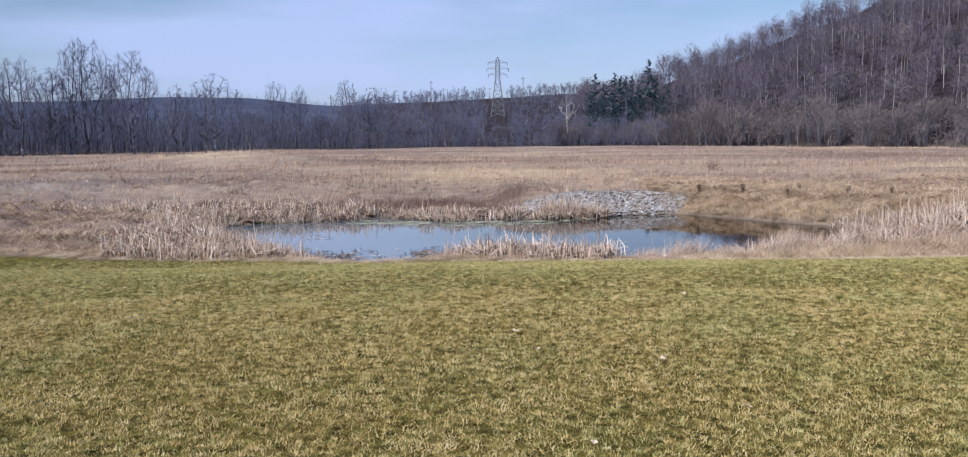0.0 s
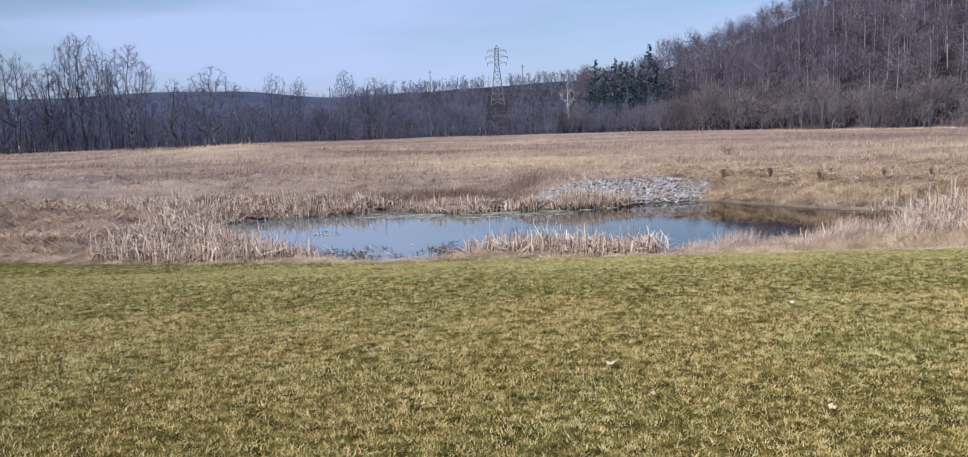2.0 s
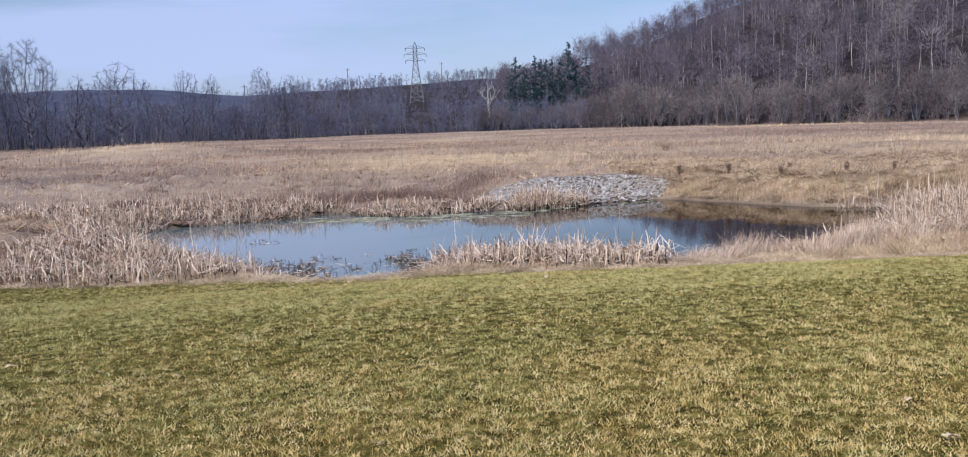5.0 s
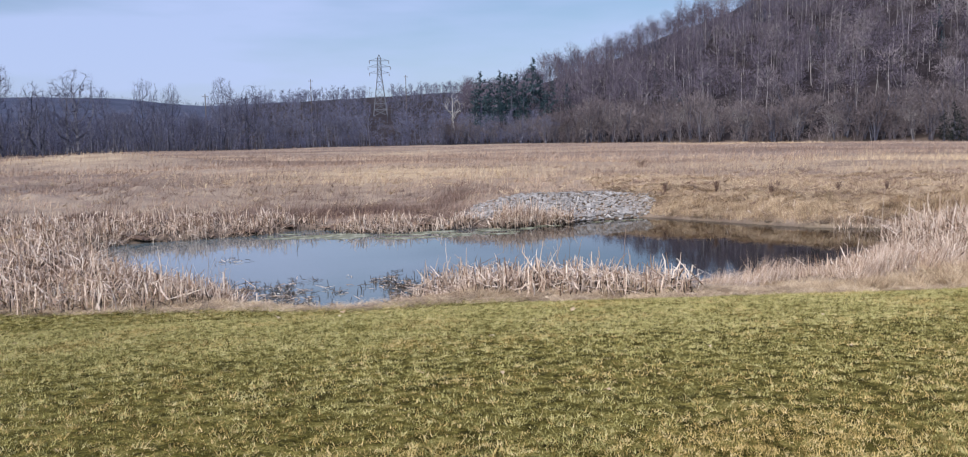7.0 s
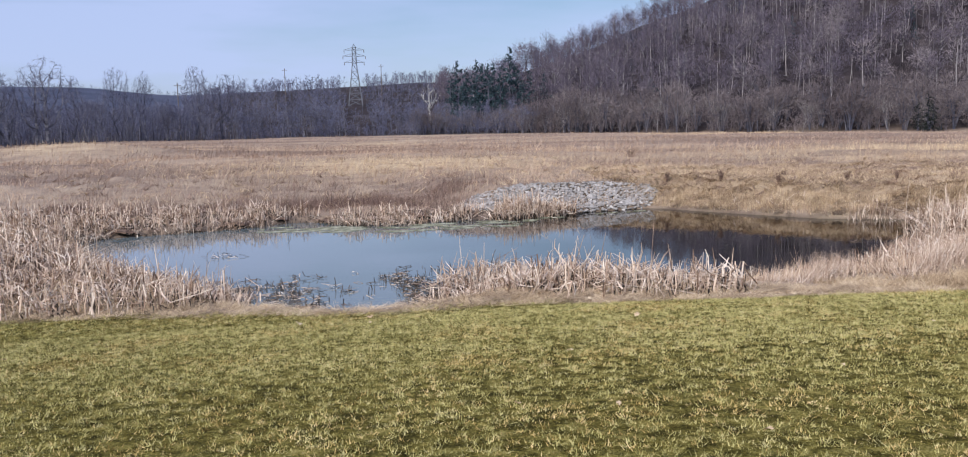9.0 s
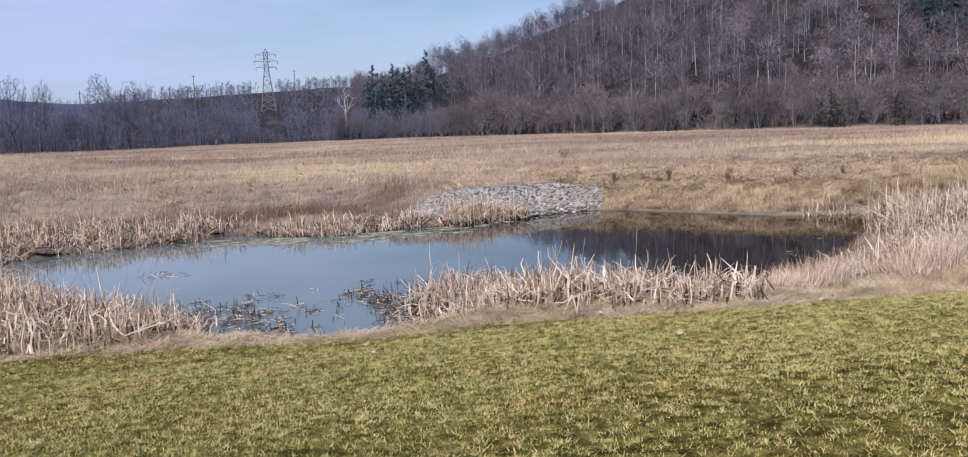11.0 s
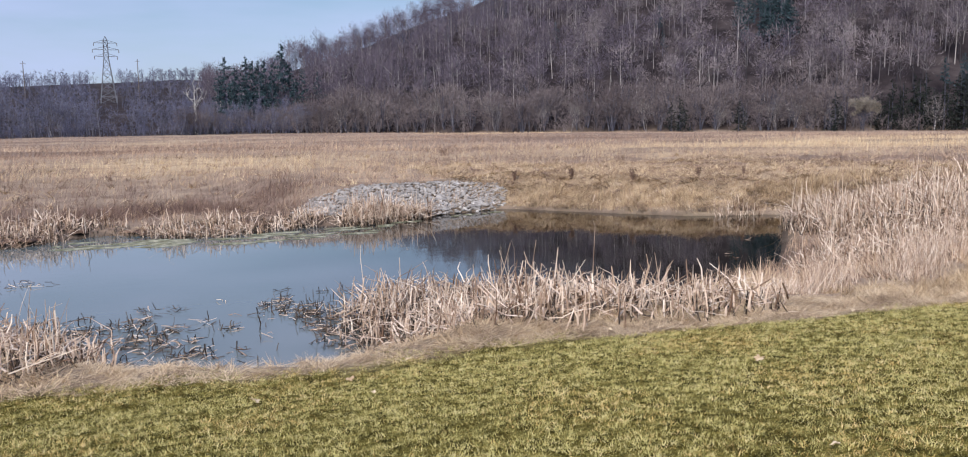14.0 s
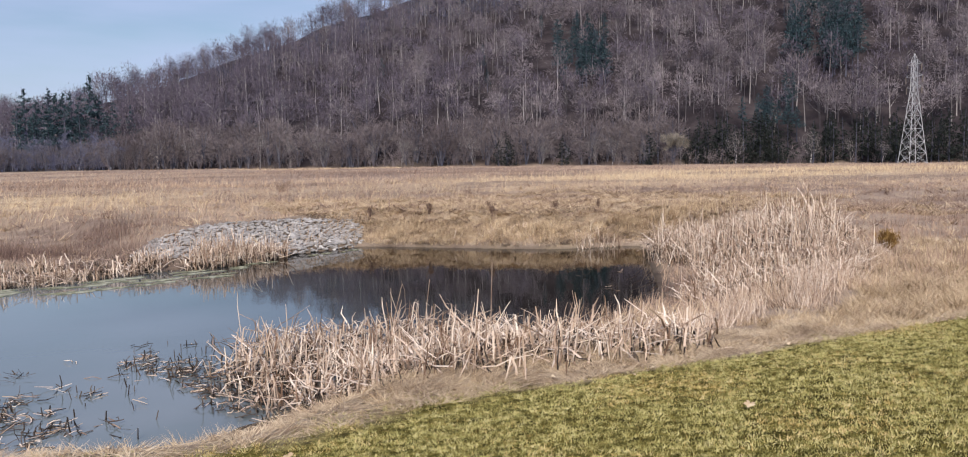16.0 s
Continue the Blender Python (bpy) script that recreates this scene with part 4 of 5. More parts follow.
for az, far, top in ((-2.87, 430, 31.6), (3.2, 430, 33.3), (-9.4, 310, 18.4)):
    px, py = polar(az, far)
    pz = float(ground_z(px, py))
    root = tagged(new("utility_pole"), "thin weathered wooden utility pole above the woods", "pole", "utility poles")
    root.matrix_basis = Matrix.Translation((px, py, pz - 0.3))
    bm = bmesh.new()
    bmesh.ops.create_cone(bm, cap_ends=True, segments=8, radius1=0.24, radius2=0.14, depth=top - pz, matrix=Matrix.Translation((0, 0, (top - pz) / 2)))
    part("shaft", bm, POLE, root)
    beam("crossarm", (-1.1, 0, top - pz - 0.9), (1.1, 0, top - pz - 0.9), 0.08, POLE, root)


# ---- reeds ----
def inside_polygon(poly, n, seed):
    """n random points in a polygon."""
    r = np.random.RandomState(seed)
    poly = np.array(poly, float)
    lo, hi = poly.min(axis=0), poly.max(axis=0)
    keep = np.zeros((0, 2))
    while len(keep) < n:
        p = r.uniform(lo, hi, (n * 2, 2))
        ok = np.zeros(len(p), bool)
        for (ax, ay), (bx, by) in zip(poly, np.roll(poly, -1, axis=0)):
            ok ^= ((ay > p[:, 1]) != (by > p[:, 1])) & (p[:, 0] < (bx - ax) * (p[:, 1] - ay) / (by - ay + 1e-12) + ax)
        keep = np.concatenate([keep, p[ok]])
    return keep[:n]


def reed_shapes(xy, tall, radius, fallen=0.3, broken=0.45, clump=0.35):
    """Dead cattail stalks: upright, snapped over or lying, in loose clumps."""
    n = len(xy)
    x, y = xy[:, 0] + rng.normal(0, clump * 0.3, n), xy[:, 1] + rng.normal(0, clump * 0.3, n)
    z = np.maximum(ground_z(x, y), WATER_Z - 0.02) - 0.04
    a = rng.uniform(0, 6.28, n)
    h = tall * rng.uniform(0.55, 1.15, n) * (1 + 0.22 * waves(x, y, 1.7, 21))
    kind = rng.uniform(0, 1, n)
    tilt = np.where(kind < fallen, rng.uniform(0.9, 1.45, n), np.abs(rng.normal(0.0, 0.26, n)))
    bend = np.where((kind >= fallen) & (kind < fallen + broken), rng.uniform(0.8, 2.4, n), rng.normal(0.12, 0.18, n))
    at = rng.uniform(0.4, 0.85, n)
    d1 = np.stack([np.cos(a) * np.sin(tilt), np.sin(a) * np.sin(tilt), np.cos(tilt)], axis=-1)
    b = a + rng.normal(0, 0.5, n)
    t2 = tilt + bend
    d2 = np.stack([np.cos(b) * np.sin(t2), np.sin(b) * np.sin(t2), np.cos(t2)], axis=-1)
    z = z + np.where(kind < fallen, rng.uniform(0, 0.45, n) * tall * (np.max(tall) > 0.4), 0)
    p0 = np.stack([x, y, z], axis=-1)
    p2 = p0 + d1 * (h * at)[:, None]
    p1 = (p0 + p2) / 2 + rng.normal(0, 0.02, (n, 3))
    p3 = p2 + d2 * (h * (1 - at))[:, None]
    p3[:, 2] = np.maximum(p3[:, 2], np.maximum(ground_z(p3[:, 0], p3[:, 1]), WATER_Z) + 0.02)
    rad = radius * rng.uniform(0.5, 1.12, n)
    pts = np.stack([p0, p1, p2, p3], axis=1)
    return strands(pts, rad[:, None] * np.array([1.0, 0.95, 0.8, 0.35]), flat=0.45)


def reed_stand(name, poly, n, tall, radius, label, seed, fallen=0.3, broken=0.4, gaps=0.0):
    xy = inside_polygon(poly, n, seed)
    if gaps:                                             # stands broken up into clumps
        xy = xy[waves(xy[:, 0], xy[:, 1], 1.6, seed) > gaps - 1]
        n = len(xy)
    v, f = reed_shapes(xy, tall * (0.82 + 0.36 * rng.uniform(0, 1, n)), radius, fallen, broken)
    mats, ix = REED, None
    if n > 200:                                          # dark stalks low down: the stand's inner shade put into colour
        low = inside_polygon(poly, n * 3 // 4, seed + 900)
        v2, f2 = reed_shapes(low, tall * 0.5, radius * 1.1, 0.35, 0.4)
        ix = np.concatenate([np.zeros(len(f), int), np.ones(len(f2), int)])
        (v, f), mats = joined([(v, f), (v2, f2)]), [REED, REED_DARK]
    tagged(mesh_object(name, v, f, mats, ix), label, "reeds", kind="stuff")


near_right = [(-0.9, 21.2), (-1.2, 19.4), (-0.95, 18.1), (0.3, 17.2), (2, 16.55), (2.7, 16.5), (3.0, 18.3), (3.2, 20.6), (3.1, 21.2), (2, 22.2), (0.5, 22.6), (-0.3, 22.2)]
gap_edge = [(4.2, 17.1), (6.6, 17.2), (6.8, 18.6), (5.8, 19.4), (4.6, 20.0)]
right_front = [(5.8, 19.4), (6.6, 17.9), (8.6, 18.2), (10.4, 19.2), (12.0, 20.2), (11.2, 22.4), (10.4, 23.2), (9.0, 22.0), (7.4, 20.9)]
right_bank = [(10.4, 23.4), (10.6, 22.6), (11.6, 20.7), (13.4, 21.2), (15.2, 22.8), (15.4, 24.6), (14.6, 26.6), (13.7, 27.2), (12.6, 26.4), (11.3, 25.2)]
near_left = [(-8.3, 18.5), (-6.5, 17.8), (-4.6, 17.7), (-3.9, 18.9), (-4.0, 21.0), (-4.9, 22.4), (-6.2, 23.6), (-8.0, 24.2), (-9.3, 22.5)]
left_end = [(-8.0, 24.4), (-6.4, 24.4), (-8.2, 27.6), (-9.4, 29.4), (-11.5, 27.0)]
far_left = [(-15.0, 29.6), (-10.5, 29.0), (-9.2, 30.3), (-8.3, 31.1), (-6.2, 32.1), (-4.3, 32.7), (-2.7, 32.6), (-3.2, 34.0), (-7, 34.5), (-13, 33.8)]
far_mid = [(-2.4, 31.5), (-0.9, 31.2), (0.2, 31.5), (1.9, 32.2), (2.0, 33.2), (0.8, 33.2), (-0.6, 32.8), (-2.6, 32.8)]
reed_stand("reed_stand", near_right, 2500, 0.5, 0.0150, "pale dead cattail reeds bent and broken at the water's edge", 31, 0.38, 0.46)
reed_stand("reed_stand", gap_edge, 260, 0.16, 0.0125, "sparse low broken reeds along the near bank", 40, 0.4, 0.36)
reed_stand("reed_stand", right_front, 2000, 0.44, 0.0138, "low tangled dead cattails between lawn and bank", 39, 0.42, 0.4)
reed_stand("reed_stand", right_bank, 2700, 0.78, 0.0150, "tall tangled dead cattails on the pond bank", 32, 0.36, 0.4)
reed_stand("reed_stand", near_left, 2900, 0.47, 0.0138, "dense bleached dead reeds beside the lawn", 33, 0.44, 0.42)
reed_stand("reed_stand", left_end, 500, 0.4, 0.012, "thin dead reeds at the narrow end of the pond", 41, 0.5, 0.36)
reed_stand("reed_stand", far_left, 3900, 0.54, 0.0185, "pale dead reeds along the far shore", 34, 0.36, 0.4, 0.75)
reed_stand("reed_stand", [(-10, 29.2), (-9.0, 29.6), (-8.4, 30.8), (-6, 31.5), (-4.4, 32.1), (-4.4, 32.8), (-6.2, 32.4), (-8.8, 31.5), (-9.9, 30.3)], 1000, 0.4, 0.0145, "fallen tangled reeds at the far water's edge", 42, 0.5, 0.36, 0.85)
reed_stand("reed_stand", far_mid, 1100, 0.48, 0.0185, "low clumps of dead reeds on the far shore", 35, 0.4, 0.4, 0.85)
reed_stand("reed_stand", [(2.2, 31.6), (3.3, 31.9), (4.9, 32.4), (5.0, 32.8), (3.6, 32.7), (2.3, 32.2)], 1050, 0.62, 0.0175, "pale reed clump before the stones", 36, 0.25, 0.35)
reed_stand("reed_stand", [(11.7, 28.2), (13.2, 28.0), (13.3, 28.5), (12.0, 28.7)], 90, 0.42, 0.013, "small clump of reeds standing in the water", 37, 0.15, 0.3)
reed_stand("reed_stand", [(9.5, 31.5), (13, 28.4), (13.6, 28.9), (10.2, 32.2)], 60, 0.35, 0.013, "sparse broken reeds on the far bank", 38, 0.5, 0.3)
# a few taller stems that stick up out of the stands
reed_stand("tall_reeds", near_right, 60, 0.6, 0.011, "taller upright reed stems above the stand", 51, 0.0, 0.15)
reed_stand("tall_reeds", right_bank, 70, 1.12, 0.012, "taller upright reed stems above the stand", 52, 0.0, 0.15)
reed_stand("tall_reeds", near_left, 70, 0.72, 0.011, "taller upright reed stems above the stand", 53, 0.0, 0.15)
reed_stand("tall_reeds", far_left, 60, 0.8, 0.012, "taller upright reed stems above the stand", 54, 0.0, 0.15)

# wispy pale grass that leans out over the gap in the reeds
for k, (x, y, tall, way) in enumerate(((4.1, 17.4, 0.42, 0.3), (4.5, 17.6, 0.36, 0.6), (3.6, 17.5, 0.2, 0.2), (5.3, 17.5, 0.22, 2.6), (5.9, 17.5, 0.40, 0.5), (6.4, 17.7, 0.50, 0.4), (6.8, 18.1, 0.46, 0.7),
                                       (7.5, 18.0, 0.42, 0.2), (8.2, 18.5, 0.5, 0.8), (9.0, 18.7, 0.45, 2.4), (9.9, 19.0, 0.42, 0.5), (10.8, 19.3, 0.38, 2.8), (11.5, 19.6, 0.3, 0.4))):
    n = 340
    px, py = x + rng.normal(0, 0.17, n), y + rng.normal(0, 0.13, n)
    h = 1.2 * tall * rng.uniform(0.35, 1.1, n)
    v, f = blades(on_ground(px, py, 0.01), h * 0.9, rng.uniform(0.005, 0.010, n), h * rng.uniform(0.1, 1.0, n), way + rng.normal(0, 0.6, n))
    tagged(mesh_object("dead_grass_clump", v, f, REED), "wispy pale dead grass clump leaning over the bank", "grass", kind="stuff")

# the lone tall stems that stand out of the water
for x, y, top, lx, ly in ((3.05, 20.8, -0.26, 0.10, 0.05), (2.0, 21.6, -0.55, 0.28, 0.0), (2.35, 21.4, -0.5, 0.22, 0.1), (12.0, 21.6, 0.25, 0.02, 0.0), (13.4, 22.0, 0.35, 0.03, 0.02)):
    z0 = max(float(ground_z(x, y)), WATER_Z) - 0.1
    pts = np.array([[[x - lx, y - ly, z0], [x - lx * 0.5, y - ly * 0.5, (z0 + top) / 2], [x, y, top]]])
    v, f = strands(pts, np.array([[0.009, 0.0075, 0.005]]))
    tagged(mesh_object("reed_stem", v, f, REED), "single tall pale dead reed stem", "reed", "lone reed stems")

# rotten stubs and trash of reeds in the shallows
def debris(cx, cy, sx, sy, clumps, per, seed):
    """Black sodden reeds lying across one another, a few pale ones on top, and short stubs."""
    r = np.random.RandomState(seed)
    m = clumps * per
    x0, y0 = np.repeat(r.normal(cx, sx, clumps), per), np.repeat(r.normal(cy, sy, clumps), per)
    a = np.repeat(r.uniform(0, 6.28, clumps), per) + r.normal(0, 0.9, m)
    half = r.uniform(0.03, 0.13, m)
    lift = r.uniform(-0.012, 0.05, m)
    stub = r.uniform(0, 1, m) < 0.16
    rise = np.where(stub, r.uniform(0.06, 0.16, m), r.normal(0, 0.025, m))
    half = np.where(stub, 0.02, half)
    x, y = x0 + r.normal(0, 0.09, m), y0 + r.normal(0, 0.09, m)
    d = np.stack([np.cos(a) * half, np.sin(a) * half, rise * 0.5], axis=-1)
    mid = np.stack([x, y, np.maximum(ground_z(x, y), WATER_Z) + lift + np.where(stub, rise * 0.4, 0)], axis=-1)
    pts = np.stack([mid - d, mid + r.normal(0, 0.012, (m, 3)), mid + d], axis=1)
    v, f = strands(pts, (r.uniform(0.004, 0.011, m))[:, None] * np.array([1.0, 1.0, 0.7]), flat=0.6)
    pale = np.repeat(np.repeat((r.uniform(0, 1, m) < 0.42) & ~stub, 2)[None], 6, axis=0).ravel()
    tagged(mesh_object("rotten_reeds", v, f, [REED_DARK, REED], pale.astype(int)), "dark rotten reeds lying in the shallow water", "reeds", kind="stuff")


# the first four heaps also darken the near stand's interior like shade
for k, (cx, cy, sx, sy, n, per) in enumerate(((-0.5, 19.3, 0.25, 0.25, 26, 14), (0.1, 19.5, 0.3, 0.3, 26, 14), (0.9, 19.6, 0.4, 0.35, 24, 14), (1.9, 19.6, 0.5, 0.4, 20, 14), (-3.4, 21.2, 0.35, 0.75, 34, 11), (-2.9, 20.0, 0.3, 0.18, 12, 9), (-1.35, 21.9, 0.22, 0.4, 18, 10), (-1.15, 20.4, 0.22, 0.55, 26, 11), (-0.7, 19.4, 0.3, 0.3, 14, 11),
                                             (-2.3, 21.2, 0.7, 0.8, 9, 3), (-0.4, 20.6, 0.4, 0.5, 30, 11), (0.3, 21.0, 0.5, 0.5, 24, 10), (-0.6, 22.9, 0.35, 0.5, 6, 3), (-5.1, 26.2, 0.25, 0.08, 5, 6), (-4.3, 22.0, 0.35, 0.5, 12, 9), (8.6, 22.8, 0.8, 0.7, 8, 4))):
    debris(cx, cy, sx, sy, n, per, 800 + k)

# black stubs of cut reeds that stand in the open shallows
x = np.concatenate([rng.normal(-2.0, 0.5, 20), rng.normal(-0.8, 0.35, 18)])
y = np.concatenate([rng.normal(21.0, 0.7, 20), rng.normal(22.2, 0.6, 18)])
keep = pond_distance(x, y) < -0.1
x, y = x[keep], y[keep]
n = len(x)
tip = np.stack([x + rng.normal(0, 0.03, n), y + rng.normal(0, 0.03, n), WATER_Z + rng.uniform(0.03, 0.12, n)], axis=-1)
foot = np.stack([x, y, np.full(n, WATER_Z - 0.1)], axis=-1)
v, f = strands(np.stack([foot, (foot + tip) / 2, tip], axis=1), np.outer(rng.uniform(0.005, 0.010, n), [1.0, 1.0, 0.8]))
tagged(mesh_object("reed_stubs", v, f, REED_DARK), "short black reed stubs standing in the water", "reeds", kind="stuff")

# ---- straw mat along the lawn's edge ----
n = 105000
x = rng.uniform(-14, 15, n)
y = lawn_edge(x) + rng.uniform(-0.12, 1.0, n) * (1.2 + 1.6 * smooth(5, 9, x) + 1.1 * (1 - smooth(-1.8, -0.8, x)))
keep = pond_distance(x, y) > np.where((x > -1.6) & (x < 2.6), 1.1, 0.03) + 0.3 * waves(x, y, 1.1, 63)
x, y = x[keep], y[keep]
n = len(x)
length, tilt = rng.uniform(0.08, 0.28, n), rng.uniform(1.25, 1.54, n)
heap = 0.05 * np.clip(waves(x, y, 0.9, 61), 0, 1)
p0 = on_ground(x, y, 0.0)
p0[:, 2] += heap * rng.uniform(0, 1, n)
way = 0.5 + 1.8 * waves(x, y, 1.2, 62) + rng.normal(0, 0.7, n)
v, f = blades(p0, length * np.cos(tilt) * 0.8, rng.uniform(0.006, 0.012, n), length * np.sin(tilt), way)
tagged(mesh_object("straw_mat", v, f, STRAW), "matted pale straw between lawn and reeds", "dead grass", kind="stuff")

# fans of fine dead grass before the reeds
m, per = 1300, 24
x = np.where(rng.uniform(0, 1, m) < 0.72, rng.uniform(4.0, 14, m), rng.uniform(-11, 4.0, m))
y = lawn_edge(x) + rng.uniform(0.08, 1.0, m) * (1.6 + 1.0 * smooth(5, 9, x))
x, y = np.repeat(x, per) + rng.normal(0, 0.04, m * per), np.repeat(y, per) + rng.normal(0, 0.04, m * per)
n = m * per
way = np.repeat(rng.uniform(0, 6.28, m), per) + rng.normal(0, 0.7, n)
h = np.repeat(rng.uniform(0.07, 0.15, m) + 0.16 * smooth(4, 6, x[::per]) * rng.uniform(0, 1, m), per) * rng.uniform(0.6, 1.1, n)
keep = (pond_distance(x, y) > 0.1) & ~((x > 2.7) & (x < 4.0) & (y > 16.6))
v, f = blades(on_ground(x, y, 0.01)[keep], h[keep], rng.uniform(0.005, 0.010, n)[keep], (h * rng.uniform(0.5, 2.0, n))[keep], way[keep])
tagged(mesh_object("dead_grass_fans", v, f, STRAW), "fine pale dead grass leaning in fans", "dead grass", kind="stuff")

# ---- meadow grass ----
def meadow(name, x, y, tall, wide, label, mat=None):
    far_off = pond_distance(x, y)
    keep = (y > lawn_edge(x) + 0.35) & (far_off > 0.1)
    x, y = x[keep], y[keep]
    n = len(x)
    patch = 1 + 0.35 * waves(x, y, 5, 41) + 0.35 * waves(x, y, 1.3, 42)
    h = tall * rng.uniform(0.4, 1.2, n) * np.clip(patch, 0.2, 2) * (0.45 + 0.55 * np.maximum(smooth(33, 44, y), 0.6 * smooth(-8, -5, x)))
    lie = rng.uniform(0.1, 1.5, n)
    v, f = blades(on_ground(x, y, 0.02), h / np.sqrt(1 + 0.5 * lie ** 2), wide * rng.uniform(0.6, 1.4, n), h * lie * 0.6, 0.6 + 1.2 * waves(x, y, 6, 48) + rng.normal(0, 0.9, n))
    pick = rng.uniform(0, 1, n)
    ix = np.where(pick < brown_patch(x, y) * 0.85, 2, np.where(rng.uniform(0, 1, n) < pale_patch(x, y) * 0.8, 1, 0))
    return tagged(mesh_object(name, v, f, mat or [FIELD_BLADE, FIELD_PALE, FIELD_BROWN], None if mat else ix), label, "dead grass", kind="stuff")


n = 190000
rr = 16 * (75 / 16.0) ** rng.uniform(0, 1, n)
aa = np.radians(rng.uniform(-42, 72, n))
meadow("meadow_grass", rr * np.sin(aa) - 2, rr * np.cos(aa) + 4, 0.36, 0.015, "dead tan meadow grass around the pond")
n = 150000
rr = 70 * (285 / 70.0) ** rng.uniform(0, 1, n)
aa = np.radians(rng.uniform(-42, 74, n))
meadow("meadow_grass", rr * np.sin(aa), rr * np.cos(aa), 0.42, 0.036, "wide dead tan meadow reaching the woods")
n = 1500
aa, rr = np.radians(rng.uniform(19, 29, n)), rng.uniform(224, 228, n)
meadow("pale_grass", rr * np.sin(aa), rr * np.cos(aa), 0.5, 0.12, "pale strip of dry grass at the meadow's far edge", STRAW)
n = 24000
k = rng.uniform(0, 1, n)
x = np.interp(k, [0, 0.35, 0.6, 1], [8.6, 10.4, 12.6, 18]) + rng.normal(0, 0.5, n)
y = np.interp(k, [0, 0.35, 0.6, 1], [34.0, 31.6, 29.6, 27.5]) + rng.normal(0, 0.5, n)
meadow("bank_straw", x, y, 0.24, 0.014, "pale straw lying over the far bank", STRAW)

# sods of matted grass that hang over the far shore
sod_line = [(-4.4, 32.9), (1.0, 32.5), (7.9, 34.0), (9.0, 32.5), (10.0, 30.9), (11.2, 29.3), (12.3, 28.7), (13.9, 28.2), (17.0, 26.5)]
leg_x, leg_y = np.array(sod_line).T
m, per = 3600, 30
k = np.sqrt(rng.uniform(0, 1, m)) * (len(sod_line) - 1)
x, y = np.interp(k, range(len(sod_line)), leg_x), np.interp(k, range(len(sod_line)), leg_y)
off = rng.gamma(1.1, 0.85, m) - 0.12
x, y = x + off * 0.55 + rng.normal(0, 0.12, m), y + off * 0.75
keep = (pond_distance(x, y) > 0.0) & ~((x > 0.5) & (x < 8.6)) & ((x < 5) | (rng.uniform(0, 1, m) < 0.09))
x, y = np.repeat(x[keep], per), np.repeat(y[keep], per)
m, n = keep.sum(), keep.sum() * per
way = np.repeat(rng.normal(-2.2, 0.9, m), per) + rng.normal(0, 0.6, n)
length = np.repeat(rng.uniform(0.12, 0.42, m), per) * rng.uniform(0.5, 1.1, n)
lift = np.repeat(rng.uniform(0.02, 0.16, m), per) * rng.uniform(0.3, 1.2, n)
p0 = on_ground(x + rng.normal(0, 0.10, n), y + rng.normal(0, 0.08, n), 0.0)
p0[:, 2] = np.maximum(p0[:, 2], WATER_Z + 0.12) + lift
v, f = blades(p0, lift * 0.5 - length * 0.12, rng.uniform(0.012, 0.026, n), length, way)
kind = np.repeat(rng.choice(3, m, p=(0.86, 0.04, 0.10)), per)
tagged(mesh_object("bank_sods", v, f, [STRAW, FIELD_BLADE, FIELD_BROWN], kind), "matted tan grass sods hanging over the far bank", "dead grass", kind="stuff")

# the undercut lip of the far bank: a ragged ledge of turf over black mud
def bank_lip(line, step, drop, label, seed, turf):
    r = np.random.RandomState(seed)
    line = np.array(line, float)
    run = np.concatenate([[0], np.cumsum(np.hypot(*np.diff(line, axis=0).T))])
    s = np.arange(0, run[-1], step)
    x, y = np.interp(s, run, line[:, 0]), np.interp(s, run, line[:, 1])
    tx, ty = np.gradient(x), np.gradient(y)
    nx_, ny_ = -ty / np.hypot(tx, ty), tx / np.hypot(tx, ty)
    flip = np.where(pond_distance(x + nx_ * 0.5, y + ny_ * 0.5) < pond_distance(x - nx_ * 0.5, y - ny_ * 0.5), -1, 1)
    nx_, ny_ = nx_ * flip, ny_ * flip
    wob = 0.12 * np.sin(s * 1.7 + seed) + 0.10 * np.sin(s * 4.3 + 1) + 0.05 * np.sin(s * 9.7) + r.normal(0, 0.04, len(s))
    tall = drop * (1 + 0.45 * np.sin(s * 1.3 + 2) + 0.4 * np.sin(s * 4.1)) + r.normal(0, 0.015, len(s))
    rings = []
    for off, h in ((1.5, None), (0.7, 1.35), (0.2, 1.08), (-0.02, 0.85), (-0.07, 0.6), (0.02, 0.42), (0.22, 0.2), (0.25, -0.3)):
        px, py = x + nx_ * (off + wob), y + ny_ * (off + wob)
        pz = ground_z(px, py) - 0.03 if h is None else WATER_Z + tall * h + r.normal(0, 0.016, len(s))
        rings.append(np.stack([px, py, pz], axis=-1))
    v = np.stack(rings, axis=1)
    k, m = v.shape[1], len(s)
    g = np.arange(m * k).reshape(m, k)
    q = np.stack([g[:-1, :-1], g[1:, :-1], g[1:, 1:], g[:-1, 1:]], axis=-1)
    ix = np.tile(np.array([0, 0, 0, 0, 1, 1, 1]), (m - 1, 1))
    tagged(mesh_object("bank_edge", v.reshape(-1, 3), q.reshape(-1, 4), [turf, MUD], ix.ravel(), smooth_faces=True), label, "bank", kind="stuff")


